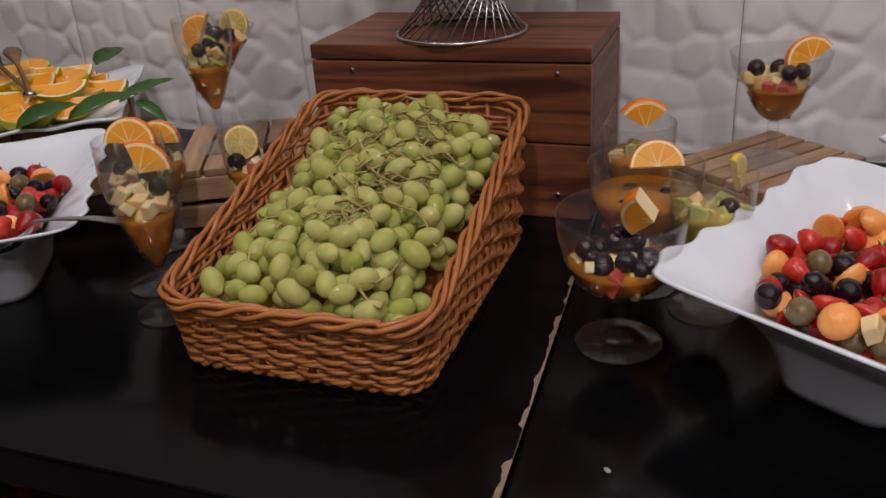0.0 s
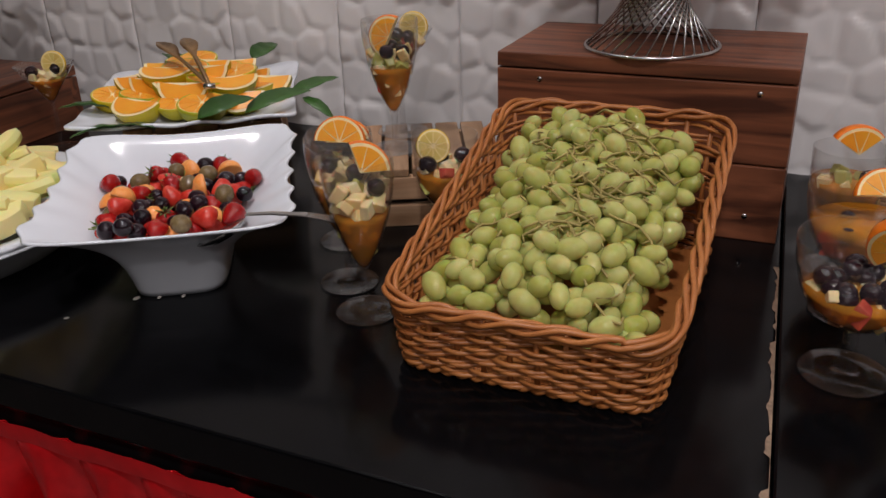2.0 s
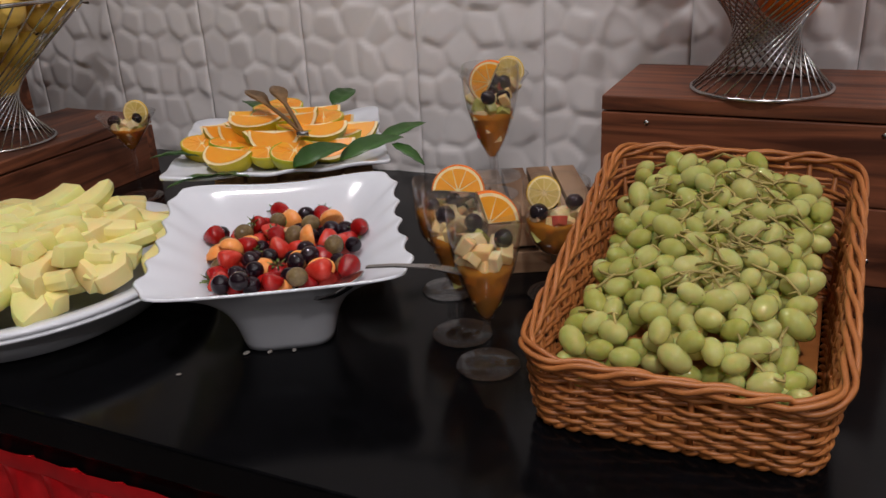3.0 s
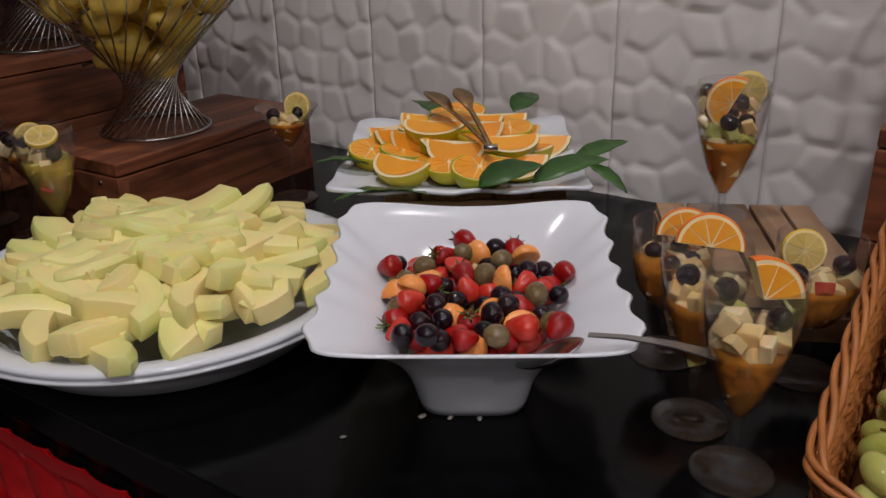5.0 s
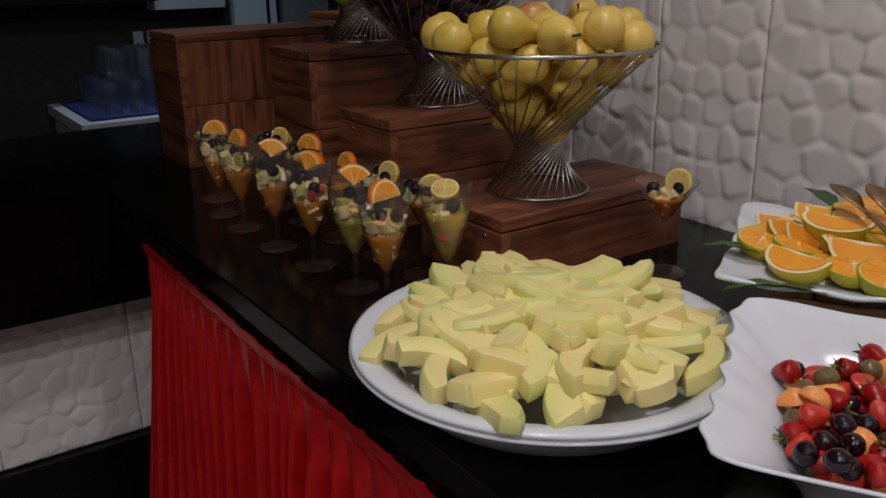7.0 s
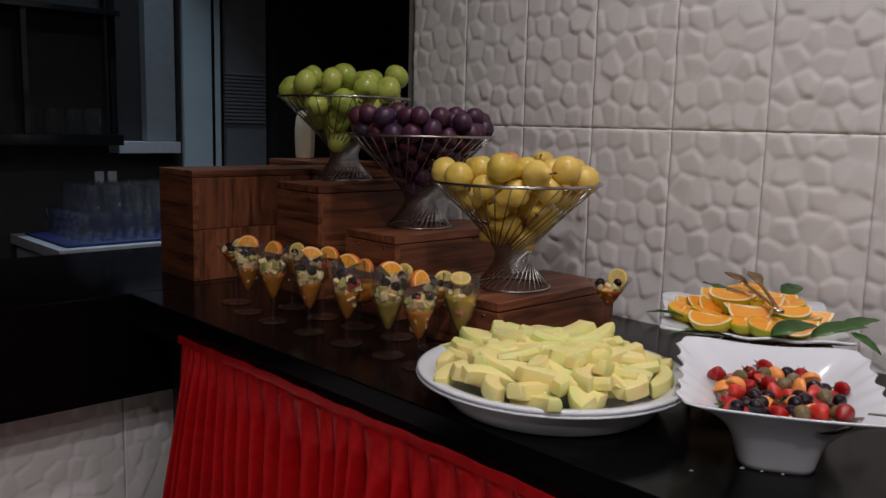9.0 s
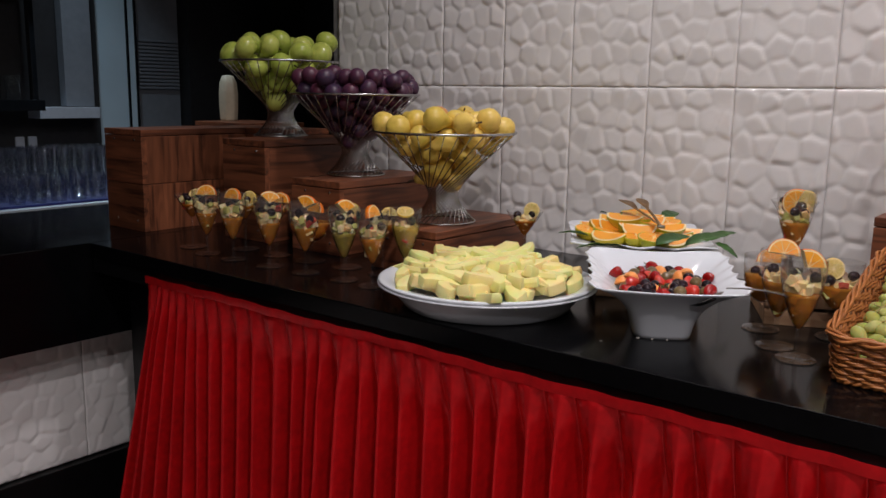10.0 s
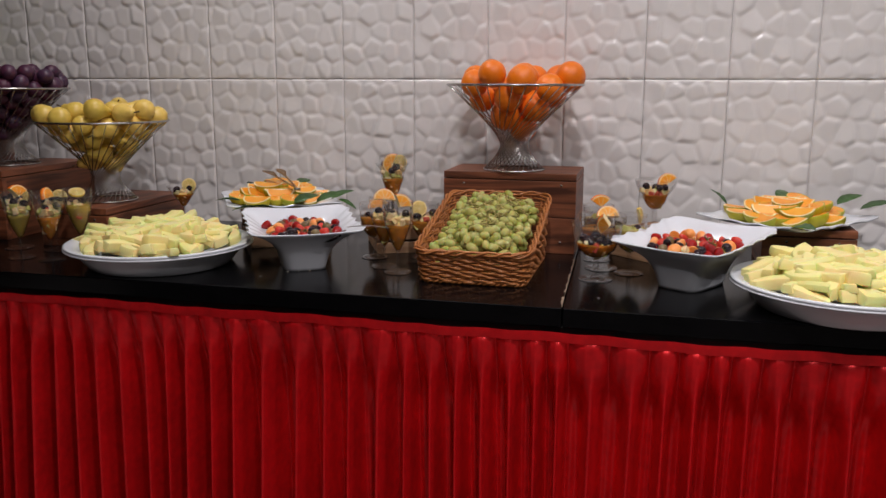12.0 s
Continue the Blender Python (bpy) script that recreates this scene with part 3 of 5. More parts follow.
# ---- citrus pieces ----
def flesh_mat(name, low, high):
    return two_tone(material(name, high, 0.34, noise_scale=60, bump=0.25, bump_scale=250, object_random=0.5, Subsurface_Weight=0.2, Subsurface_Scale=0.003), low, high)


FLESH_ORANGE = flesh_mat("orange_flesh", (0.88, 0.30, 0.014), (0.95, 0.47, 0.05))
FLESH_LEMON = flesh_mat("lemon_flesh", (0.62, 0.44, 0.10), (0.80, 0.64, 0.25))
PITH = material("citrus_pith", (0.90, 0.74, 0.42), 0.5, noise_scale=90, vary=0.1)
PEEL_GREEN = two_tone(material("green_orange_peel", (0.4, 0.4, 0.03), 0.35, noise_scale=30, object_random=0.9, bump=0.3, bump_scale=500), (0.20, 0.34, 0.014), (0.70, 0.48, 0.014))
PEEL_ORANGE = two_tone(material("thin_orange_peel", (0.8, 0.2, 0.01), 0.35, noise_scale=40, object_random=0.4, bump=0.3, bump_scale=600), (0.75, 0.13, 0.004), (0.85, 0.24, 0.01))
PEEL_LEMON = two_tone(material("lemon_peel", (0.8, 0.5, 0.03), 0.35, noise_scale=40, bump=0.3, bump_scale=600), (0.74, 0.46, 0.02), (0.86, 0.60, 0.05))


def segment(r, step, z0, z1, mat, inner=0.09):
    """One flesh segment of a cut citrus, a low wedge from its first edge onwards."""
    a0, a1 = 0.014, radians(step) - 0.014
    ring = [(r * inner * math.cos((a0 + a1) / 2), r * inner * math.sin((a0 + a1) / 2))]
    ring += [(r * 0.87 * math.cos(a0 + (a1 - a0) * j / 4), r * 0.87 * math.sin(a0 + (a1 - a0) * j / 4)) for j in range(5)]
    n = len(ring)
    vs = [(x, y, z0) for x, y in ring] + [(x, y, z1) for x, y in ring]
    fs = [tuple(range(n))[::-1], tuple(range(n, 2 * n))] + [(j, (j + 1) % n, n + (j + 1) % n, n + j) for j in range(n)]
    return Geo().add(vs, fs).mesh("flesh_segment", mat, False)


def fan(r, z, sweep, thick, m=None):
    """A disc or part of one, with thickness, lying in the xy plane."""
    n = 28
    a = [radians(sweep) * k / n for k in range(n + 1)]
    ring = [(r * math.cos(q), r * math.sin(q)) for q in a]
    if sweep < 359:
        ring.append((0, 0))
    else:
        ring.pop()
    k = len(ring)
    g = Geo()
    g.add([(x, y, z - thick) for x, y in ring] + [(x, y, z) for x, y in ring], [tuple(range(k))[::-1], tuple(range(k, 2 * k))] + [(i, (i + 1) % k, k + (i + 1) % k, k + i) for i in range(k)], m)
    return g


class Slice:
    """Shared meshes of a citrus slice: pith, flesh on both faces, peel band."""

    def __init__(self, r, sweep, thick, peel, flesh):
        self.pith = fan(r * 0.97, thick / 2, sweep, thick).mesh("pith", PITH, False)
        self.count, self.step = max(3, round(sweep / 36)), sweep / max(3, round(sweep / 36))
        self.flesh = segment(r, self.step, -thick / 2 - 0.0006, thick / 2 + 0.0006, flesh)
        n = 30
        arc = [radians(sweep) * k / n for k in range(n + 1)]
        prof = [(r * 0.972, -thick / 2), (r * 1.01, -thick / 2 * 0.9), (r * 1.035, 0), (r * 1.01, thick / 2 * 0.9), (r * 0.972, thick / 2)]
        vs = [(q * math.cos(a), q * math.sin(a), z) for a in arc for q, z in prof]
        fs = [(i * 5 + k, (i + 1) * 5 + k, (i + 1) * 5 + k + 1, i * 5 + k + 1) for i in range(n) for k in range(4)]
        self.peel = Geo().add(vs, fs).mesh("peel", peel)

    def put(self, parent, m, name="citrus_slice"):
        ob = part(name, self.pith, parent, m)
        for k in range(self.count):
            part("flesh_segment", self.flesh, ob, pose(0, 0, 0, 0, 0, k * self.step))
        part("peel", self.peel, ob)
        return ob


HALF_O = Slice(0.0240, 180, 0.009, PEEL_ORANGE, FLESH_ORANGE)
QUARTER_O = Slice(0.0270, 105, 0.013, PEEL_ORANGE, FLESH_ORANGE)
WHEEL_L = Slice(0.0175, 360, 0.005, PEEL_LEMON, FLESH_LEMON)
HALF_L = Slice(0.0185, 180, 0.005, PEEL_LEMON, FLESH_LEMON)
SLICES = {"HO": HALF_O, "QO": QUARTER_O, "WL": WHEEL_L, "HL": HALF_L}


# ---- fruit glasses ----
PROFILES = {
    "tulip": (0.030, 0.0034, [(0.0045, 0.046), (0.0098, 0.056), (0.0160, 0.068), (0.0218, 0.084), (0.0270, 0.101), (0.0314, 0.124), (0.0330, 0.140), (0.0326, 0.154)]),
    "martini": (0.033, 0.0032, [(0.004, 0.074), (0.014, 0.088), (0.029, 0.110), (0.0425, 0.130)]),
    "coupe": (0.036, 0.0058, [(0.006, 0.045), (0.023, 0.050), (0.037, 0.062), (0.0455, 0.080), (0.0500, 0.100), (0.0515, 0.118)]),
    "margarita": (0.035, 0.0055, [(0.006, 0.045), (0.016, 0.051), (0.0255, 0.064), (0.0300, 0.079), (0.0385, 0.089), (0.0460, 0.101), (0.0490, 0.116)]),
    "goblet": (0.031, 0.0045, [(0.0055, 0.046), (0.0185, 0.053), (0.029, 0.068), (0.0335, 0.088), (0.0345, 0.108), (0.0350, 0.127)]),
}
JUICE = tinted("fruit_juice", (0.95, 0.58, 0.18), (0.90, 0.38, 0.035), 0.42)
JUICE_GREEN = tinted("pale_juice", (0.95, 0.82, 0.38), (0.80, 0.60, 0.12), 0.36)
CUBE = two_tone(material("pale_fruit", (0.8, 0.65, 0.4), 0.25, noise_scale=60, object_random=0.9, Subsurface_Weight=0.3, Subsurface_Scale=0.004), (0.78, 0.50, 0.16), (0.88, 0.78, 0.50))
CUBE_GREEN = two_tone(material("green_fruit", (0.5, 0.5, 0.1), 0.25, noise_scale=60, object_random=0.6), (0.34, 0.36, 0.06), (0.62, 0.58, 0.20))
CUBE_RED = two_tone(material("red_fruit", (0.5, 0.05, 0.04), 0.25, noise_scale=60), (0.42, 0.03, 0.03), (0.62, 0.12, 0.06))
DARK_GRAPE = two_tone(material("black_grape", (0.02, 0.01, 0.015), 0.14, noise_scale=60, object_random=0.6), (0.004, 0.003, 0.006), (0.026, 0.008, 0.013))
CUBES = []
for cube_k in range(3):
    cube_r = random.Random(30 + cube_k)
    cube_g = Geo().box(-0.0065, 0.0065, -0.005, 0.005, -0.0055, 0.0055)
    cube_g.v = [(x * cube_r.uniform(0.7, 1.15), y * cube_r.uniform(0.7, 1.15), z * cube_r.uniform(0.7, 1.15)) for x, y, z in cube_g.v]
    CUBES.append([cube_g.mesh("fruit_cube", cube_m, False, 0.0014) for cube_m in (CUBE, CUBE_GREEN, CUBE_RED)])
BALL = Geo().ball(1, 10, 14, squash=1.08).mesh("dark_grape", DARK_GRAPE)


def wall_at(profile, z):
    zs, rs = [p[1] for p in profile], [p[0] for p in profile]
    return float(np.interp(z, zs, rs))


GLASS_MESH = {}
for kind, (foot_r, stem_r, prof) in PROFILES.items():
    dense = [(wall_at(prof, z), z) for z in np.linspace(prof[0][1], prof[-1][1], 18)]
    inner = [(max(0.0004, r - 0.0012), z + (0.0018 if k == 0 else 0)) for k, (r, z) in enumerate(dense)]
    bowl_m = Geo().lathe([(0.0003, dense[0][1] - 0.0004)] + dense + [(inner[-1][0] + 0.0006, dense[-1][1] + 0.0006)] + inner[::-1] + [(0.0003, inner[0][1] + 0.0001)], 36).mesh("bowl", GLASS_BOWL)
    top = prof[0][1]
    stem_m = Geo().lathe([(0.0003, 0.0034), (stem_r * 2.0, 0.0036), (stem_r * 1.15, 0.010), (stem_r, top * 0.5), (stem_r * 1.1, top - 0.002), (0.0003, top - 0.0006)], 14).mesh("stem", GLASS)
    foot_m = Geo().lathe([(0.0003, 0.0002), (foot_r * 0.96, 0.0002), (foot_r, 0.0012), (foot_r * 0.96, 0.0022), (foot_r * 0.4, 0.0026), (0.0003, 0.0031)], 36).mesh("foot", GLASS)
    GLASS_MESH[kind] = (bowl_m, stem_m, foot_m)


def fruit_glass(k, x, y, kind, slices, z=TOP, grapes=3, green=False, fill=0.45, scale=1.0):
    """A stemmed glass, and in it a fruit salad with juice, cubes, dark grapes and citrus garnish."""
    rng = random.Random(100 + k)
    foot_r, stem_r, prof = PROFILES[kind]
    words = {"tulip": "clear plastic tulip glass", "martini": "clear plastic martini glass", "coupe": "wide clear plastic coupe glass", "goblet": "straight clear plastic goblet", "margarita": "wide clear plastic margarita glass"}[kind]
    m = pose(x, y, z + 0.0006, 0, 0, rng.uniform(0, 360)) @ Matrix.Scale(scale, 4)
    glass = thing("fruit_glass", m, words + " holding fruit salad on the counter", "stemmed glass", "fruit salad glasses")
    for name, me in zip(("bowl", "stem", "foot"), GLASS_MESH[kind]):
        part(name, me, glass)
    z0, z1 = prof[0][1] + 0.0022, prof[-1][1]
    level = z0 + (fill + 0.10) * (z1 - z0)
    m2 = pose(x, y, z + 0.0006) @ Matrix.Scale(scale, 4)
    what = {"HO": "a half orange slice", "QO": "a thick orange wedge", "WL": "a lemon wheel", "HL": "a half lemon slice"}[slices[0][0]]
    salad = thing("fruit_salad", m2, "fruit salad with dark grapes garnished with " + what, "fruit salad", "fruit salads in glasses")
    body = [(max(0.0004, wall_at(prof, q) - 0.0017), q) for q in np.linspace(z0, level, 9)]
    part("juice", Geo().lathe([(0.0003, z0 - 0.0001)] + body + [(0.0003, level + 0.0003)], 28).mesh("juice", JUICE_GREEN if green else JUICE), salad)
    r = 0.0062
    zs, rs = [p[1] for p in prof], [p[0] - r - 0.0022 for p in prof]
    reach = rs[-1] - 0.001
    spots = heap(rng, {"tulip": 32, "martini": 18, "coupe": 36, "goblet": 40, "margarita": 32}[kind], lambda px, py: float(np.interp(math.hypot(px, py), rs, zs)) - r * 0.4, reach, r, 30)
    spots = [(px, py, pz) for px, py, pz in spots if pz < z1 - 0.004]
    for px, py, pz in spots:
        q = rng.random()
        part("fruit_cube", rng.choice(CUBES)[0 if q < 0.72 - 0.3 * green else 1 if q < 0.93 else 2], salad, spin(rng, px, py, pz, rng.uniform(0.9, 1.4)))
    peak = max((p[2] for p in spots), default=level)
    for j in range(grapes):
        a = 6.28 * j / max(1, grapes) + rng.uniform(-0.4, 0.4)
        rad = wall_at(prof, min(z1, peak + 0.005)) * rng.uniform(0.35, 0.62)
        part("dark_grape", BALL, salad, spin(rng, rad * math.cos(a), rad * math.sin(a), peak + 0.004 + rng.uniform(-0.006, 0.005), rng.uniform(0.0078, 0.0092)))
    for kind_s, dx, dy, dz, rx, ry, rz in slices:
        SLICES[kind_s].put(salad, pose(dx, dy, z1 + dz - 0.009, rx, ry, rz))
    return glass


# x, y, kind, garnish (kind of slice, offset from the axis, height over the rim, turn), and so on
fruit_glass(0, 0.716, -0.527, "tulip", [("QO", 0.004, -0.002, -0.004, 78, 0, 35)], grapes=1, fill=0.42)
fruit_glass(1, 0.670, -0.479, "tulip", [("HO", 0.0, 0.004, 0.002, 74, 5, 20)], grapes=2, fill=0.45)
fruit_glass(2, 0.617, -0.389, "goblet", [("HO", 0.008, 0.006, -0.004, 75, 0, 20)], grapes=4, fill=0.5)
fruit_glass(3, 0.729, -0.362, "goblet", [("WL", -0.012, -0.004, -0.004, 75, -15, 30)], grapes=3, fill=0.4)
fruit_glass(4, 0.622, -0.266, "tulip", [("HO", 0.002, -0.004, -0.010, 82, -65, 15)], z=TOP + 0.07, grapes=4, fill=0.4)
fruit_glass(5, 0.600, -0.200, "martini", [("WL", 0.018, 0.006, 0.012, 85, 0, 15)], z=TOP + 0.07, grapes=4, fill=0.5)
fruit_glass(6, 0.032, -0.236, "martini", [("WL", 0.014, 0.006, 0.010, 82, 0, 25)], grapes=3, fill=0.5)
FRONT_ROW = [(-0.617, -0.619, "HO", 10), (-0.515, -0.621, "HO", -20), (-0.392, -0.616, "QO", 40), (-0.281, -0.609, "QO", 0), (-0.170, -0.602, "QO", 60), (-0.087, -0.604, "HO", 80)]
for k, (gx, gy, gs, ga) in enumerate(FRONT_ROW):
    fruit_glass(10 + k, gx, gy, "tulip", [(gs, 0.002, 0.0, -0.004, 75, 0 if gs == "HO" else -25, 25 + ga)], grapes=2, fill=0.38, green=k in (4,))
BACK_ROW = [(-0.720, -0.588, "martini", "HL", 70), (-0.602, -0.518, "martini", "WL", 30), (-0.484, -0.520, "martini", "HO", 20), (-0.373, -0.512, "coupe", "HO", 0), (-0.260, -0.505, "martini", "WL", 20), (-0.153, -0.503, "martini", "HL", 60)]
for k, (gx, gy, gk, gs, ga) in enumerate(BACK_ROW):
    fruit_glass(20 + k, gx, gy, gk, [(gs, 0.014, 0.004, 0.006, 80, 0, ga)], grapes=6 if k in (0, 5) else 4, fill=0.5)
fruit_glass(30, -0.068, -0.525, "tulip", [("WL", 0.0, -0.002, 0.0, 25, 8, 30)], grapes=1, fill=0.55, green=True)
fruit_glass(31, 1.130, -0.484, "coupe", [("QO", 0.026, 0.006, 0.004, 60, 40, 150)], grapes=14, fill=0.30)
fruit_glass(32, 1.194, -0.413, "goblet", [("HL", 0.016, 0.008, 0.004, 90, 60, 70)], grapes=1, fill=0.5, green=True)
fruit_glass(33, 1.134, -0.374, "coupe", [("HO", 0.010, 0.004, 0.004, 62, 0, 15)], grapes=3, fill=0.5)
fruit_glass(34, 1.118, -0.284, "goblet", [("QO", 0.004, 0.0, 0.004, 85, -40, 20)], grapes=1, fill=0.5)
fruit_glass(35, 1.241, -0.205, "margarita", [("HO", 0.028, 0.0, 0.0, 75, -35, 25)], z=TOP + 0.065, grapes=4, fill=0.4, scale=0.98)


# ---- white bowls of berries ----
def outline(a, hx, hy, power=4.0):
    c, s = math.cos(a), math.sin(a)
    k = (abs(c / hx) ** power + abs(s / hy) ** power) ** (-1 / power)
    return k * c, k * s


def bowl_half(t):
    """Half width and half depth of the bowl at a share of its height: steep sides that flare at the top."""
    f = 0.30 * t + 0.70 * t ** 3.2
    return 0.046 + 0.074 * f, 0.067 + 0.060 * f


def wavy_bowl(x, y, turn, label):
    """A melamine bowl: small square foot, flaring sides, drawn-out corners and a scalloped rim."""
    ob = thing("serving_bowl", pose(x, y, TOP, 0, 0, turn), label, "bowl", "white serving bowls")
    n, levels = 160, 15
    rings = []

    def ring(t, shrink):
        hx, hy = bowl_half(t)
        hx, hy = hx - shrink, hy - shrink
        out = []
        for k in range(n):
            a = 2 * math.pi * k / n
            px, py = outline(a, hx, hy, 4.5 + 5.0 * t ** 3)
            corner = (abs(math.sin(2 * math.atan2(py / hy, px / hx)))) ** 3
            side = min(1.0, max(0.0, 0.5 + 6 * (abs(px / hx) - abs(py / hy))))
            wave = t ** 12 * 0.0036 * math.cos(36 * py / hy / 2) * (0.1 + 0.9 * side) + t ** 4 * 0.006 * corner
            q = math.hypot(px, py)
            px, py = px * (1 + wave / q), py * (1 + wave / q)
            z = 0.0 + t * 0.098 + t ** 4 * 0.004 * corner + t ** 10 * 0.0016 * math.cos(18 * py / hy + 1) * side + 0.010 * t ** 2 * (py / hy)
            out.append((px, py, z))
        return out

    ts = [k / levels for k in range(levels + 1)]
    rings += [[(0, 0, 0.001)] * n, [(p * 0.9, q * 0.9, 0.0005) for p, q, _ in ring(0, 0)]]
    rings += [ring(t, 0) for t in ts]
    rings.append([(p, q, z + 0.0016) for p, q, z in ring(1, 0.0018)])
    rings += [[(p, q, max(z, 0.004) + 0.001) for p, q, z in ring(t, 0.0038)] for t in ts[::-1]]
    rings.append([(0, 0, 0.005)] * n)
    vs = [p for r in rings for p in r]
    fs = [(i * n + k, i * n + (k + 1) % n, (i + 1) * n + (k + 1) % n, (i + 1) * n + k) for i in range(len(rings) - 1) for k in range(n)]
    part("bowl_body", Geo().add(vs, fs).mesh("bowl_body", WHITE), ob)
    return ob


BOWL_1 = (0.486, -0.505, 31.5)
BOWL_2 = (1.320, -0.482, -31.0)
wavy_bowl(*BOWL_1, "white melamine bowl with a scalloped rim, full of berries")
wavy_bowl(*BOWL_2, "white melamine bowl with drawn-out corners, full of berries")

STRAWBERRY = two_tone(material("strawberry_skin", (0.5, 0.02, 0.02), 0.2, noise_scale=3, object_random=0.6, bump=0.3, bump_scale=9), (0.20, 0.003, 0.005), (0.46, 0.012, 0.008))
CALYX = two_tone(material("strawberry_leaf", (0.15, 0.25, 0.05), 0.6, noise_scale=4), (0.07, 0.14, 0.02), (0.26, 0.34, 0.08))
MANDARIN = two_tone(material("mandarin", (0.85, 0.4, 0.12), 0.35, noise_scale=7, object_random=0.3, bump=0.3, bump_scale=10), (0.88, 0.22, 0.018), (0.90, 0.43, 0.14))
OLIVE_GRAPE = two_tone(material("brown_grape", (0.15, 0.1, 0.04), 0.15, noise_scale=3), (0.10, 0.06, 0.03), (0.22, 0.16, 0.07))
berry_prof = [(1e-4, -1.25), (0.28, -1.18), (0.62, -0.75), (0.92, -0.1), (1.0, 0.35), (0.86, 0.72), (0.5, 0.92), (1e-4, 0.95)]
BERRY = Geo().lathe(berry_prof, 16).mesh("strawberry", STRAWBERRY)
BERRY_CUT = Geo().lathe(berry_prof, 16)
BERRY_CUT.v = [(x, y * (1.0 if y > 0 else 0.15), z) for x, y, z in BERRY_CUT.v]
BERRY_CUT = BERRY_CUT.mesh("strawberry", two_tone(material("cut_strawberry", (0.7, 0.1, 0.06), 0.25, noise_scale=2), (0.50, 0.015, 0.010), (0.64, 0.07, 0.04)))
calyx_g = Geo()
for leaf_k in range(7):
    la = leaf_k * 0.9
    calyx_g.add([(0, 0, 0.93), (0.5 * math.cos(la - 0.25), 0.5 * math.sin(la - 0.25), 1.12), (1.05 * math.cos(la), 1.05 * math.sin(la), 1.05 + 0.2 * (leaf_k % 3)), (0.5 * math.cos(la + 0.25), 0.5 * math.sin(la + 0.25), 1.12), (0.5 * math.cos(la), 0.5 * math.sin(la), 1.0)], [(0, 1, 2, 3), (0, 4, 2, 1), (0, 3, 2, 4)])
CALYX_ME = calyx_g.mesh("calyx", CALYX)
calyx_bm = bmesh.new()
calyx_bm.from_mesh(CALYX_ME)
bmesh.ops.remove_doubles(calyx_bm, verts=calyx_bm.verts, dist=1e-5)
calyx_bm.to_mesh(CALYX_ME)
calyx_bm.free()
BERRY_STALK = Geo().tube([(0, 0, 0.95), (0.1, 0, 1.5), (0.35, 0.1, 1.95)], 0.07, 5).mesh("stalk", CALYX)
mand_g = Geo().ball(1, 12, 40)
mand_g.v = [(x * 0.97, y * 0.8 if y > 0 else y * 0.12, z * 0.85) for x, y, z in mand_g.v]
mand_g.v = [tuple(c * (1 - 0.07 * max(0.0, math.cos(5 * math.atan2(p[1], p[0]))) ** 6) for c in p[:2]) + (p[2],) for p in mand_g.v]
MANDARIN_ME = mand_g.mesh("mandarin_half", MANDARIN)
OLIVE = Geo().ball(1, 10, 14, squash=1.1).mesh("brown_grape", OLIVE_GRAPE)


def berries(seed, x, y, turn):
    rng = random.Random(seed)
    base = pose(x, y, TOP, 0, 0, turn)
    spots = []

    def floor_z(px, py):
        for k in range(20):
            t = 0.42 + 0.03 * k
            hx, hy = bowl_half(t)
            if (abs(px) / (hx - 0.010)) ** 4 + (abs(py) / (hy - 0.010)) ** 4 < 1:
                return 0.009 + 0.097 * t
        return 9.0

    while len(spots) < 146:
        best = None
        for _ in range(22):
            px, py = rng.uniform(-0.086, 0.086), rng.uniform(-0.108, 0.098)
            e = (px / 0.088) ** 4 + (py / 0.104) ** 4
            if e > 1:
                continue
            z = floor_z(px, py)
            if z > 1:
                continue
            for qx, qy, qz in spots:
                q = 0.0172 ** 2 - (px - qx) ** 2 - (py - qy) ** 2
                if q > 0:
                    z = max(z, qz + math.sqrt(q) * 0.9)
            if best is None or z < best[2]:
                best = (px, py, z)
        if best:
            spots.append(best)
    for px, py, pz in spots:
        q = rng.random()
        if q < 0.30:
            ob = thing("strawberry", base @ spin(rng, px, py, pz, rng.uniform(0.0088, 0.0112)), "fresh red strawberry with its green leaves", "strawberry", "berries in the bowls", BERRY)
            if rng.random() < 0.55:
                part("calyx", CALYX_ME, ob)
                part("stalk", BERRY_STALK, ob)
        elif q < 0.44:
            thing("strawberry", base @ spin(rng, px, py, pz, rng.uniform(0.0095, 0.012)), "halved red strawberry with a pale cut face", "strawberry", "berries in the bowls", BERRY_CUT)
        elif q < 0.76:
            thing("grape", base @ spin(rng, px, py, pz, rng.uniform(0.0078, 0.0095)), "glossy black grape lying among strawberries", "grape", "berries in the bowls", BALL)
        elif q < 0.84:
            thing("grape", base @ spin(rng, px, py, pz, rng.uniform(0.0088, 0.0102)), "brownish grape lying among strawberries", "grape", "berries in the bowls", OLIVE)
        elif q < 0.965:
            thing("mandarin_half", base @ spin(rng, px, py, pz + 0.002, rng.uniform(0.0132, 0.0162)), "peeled mandarin segments with white pith", "mandarin", "berries in the bowls", MANDARIN_ME)
        else:
            thing("fruit_cube", base @ spin(rng, px, py, pz, 1.25), "pale diced apple among the berries", "fruit piece", "berries in the bowls", CUBES[0][0])


berries(51, *BOWL_1)
berries(52, *BOWL_2)


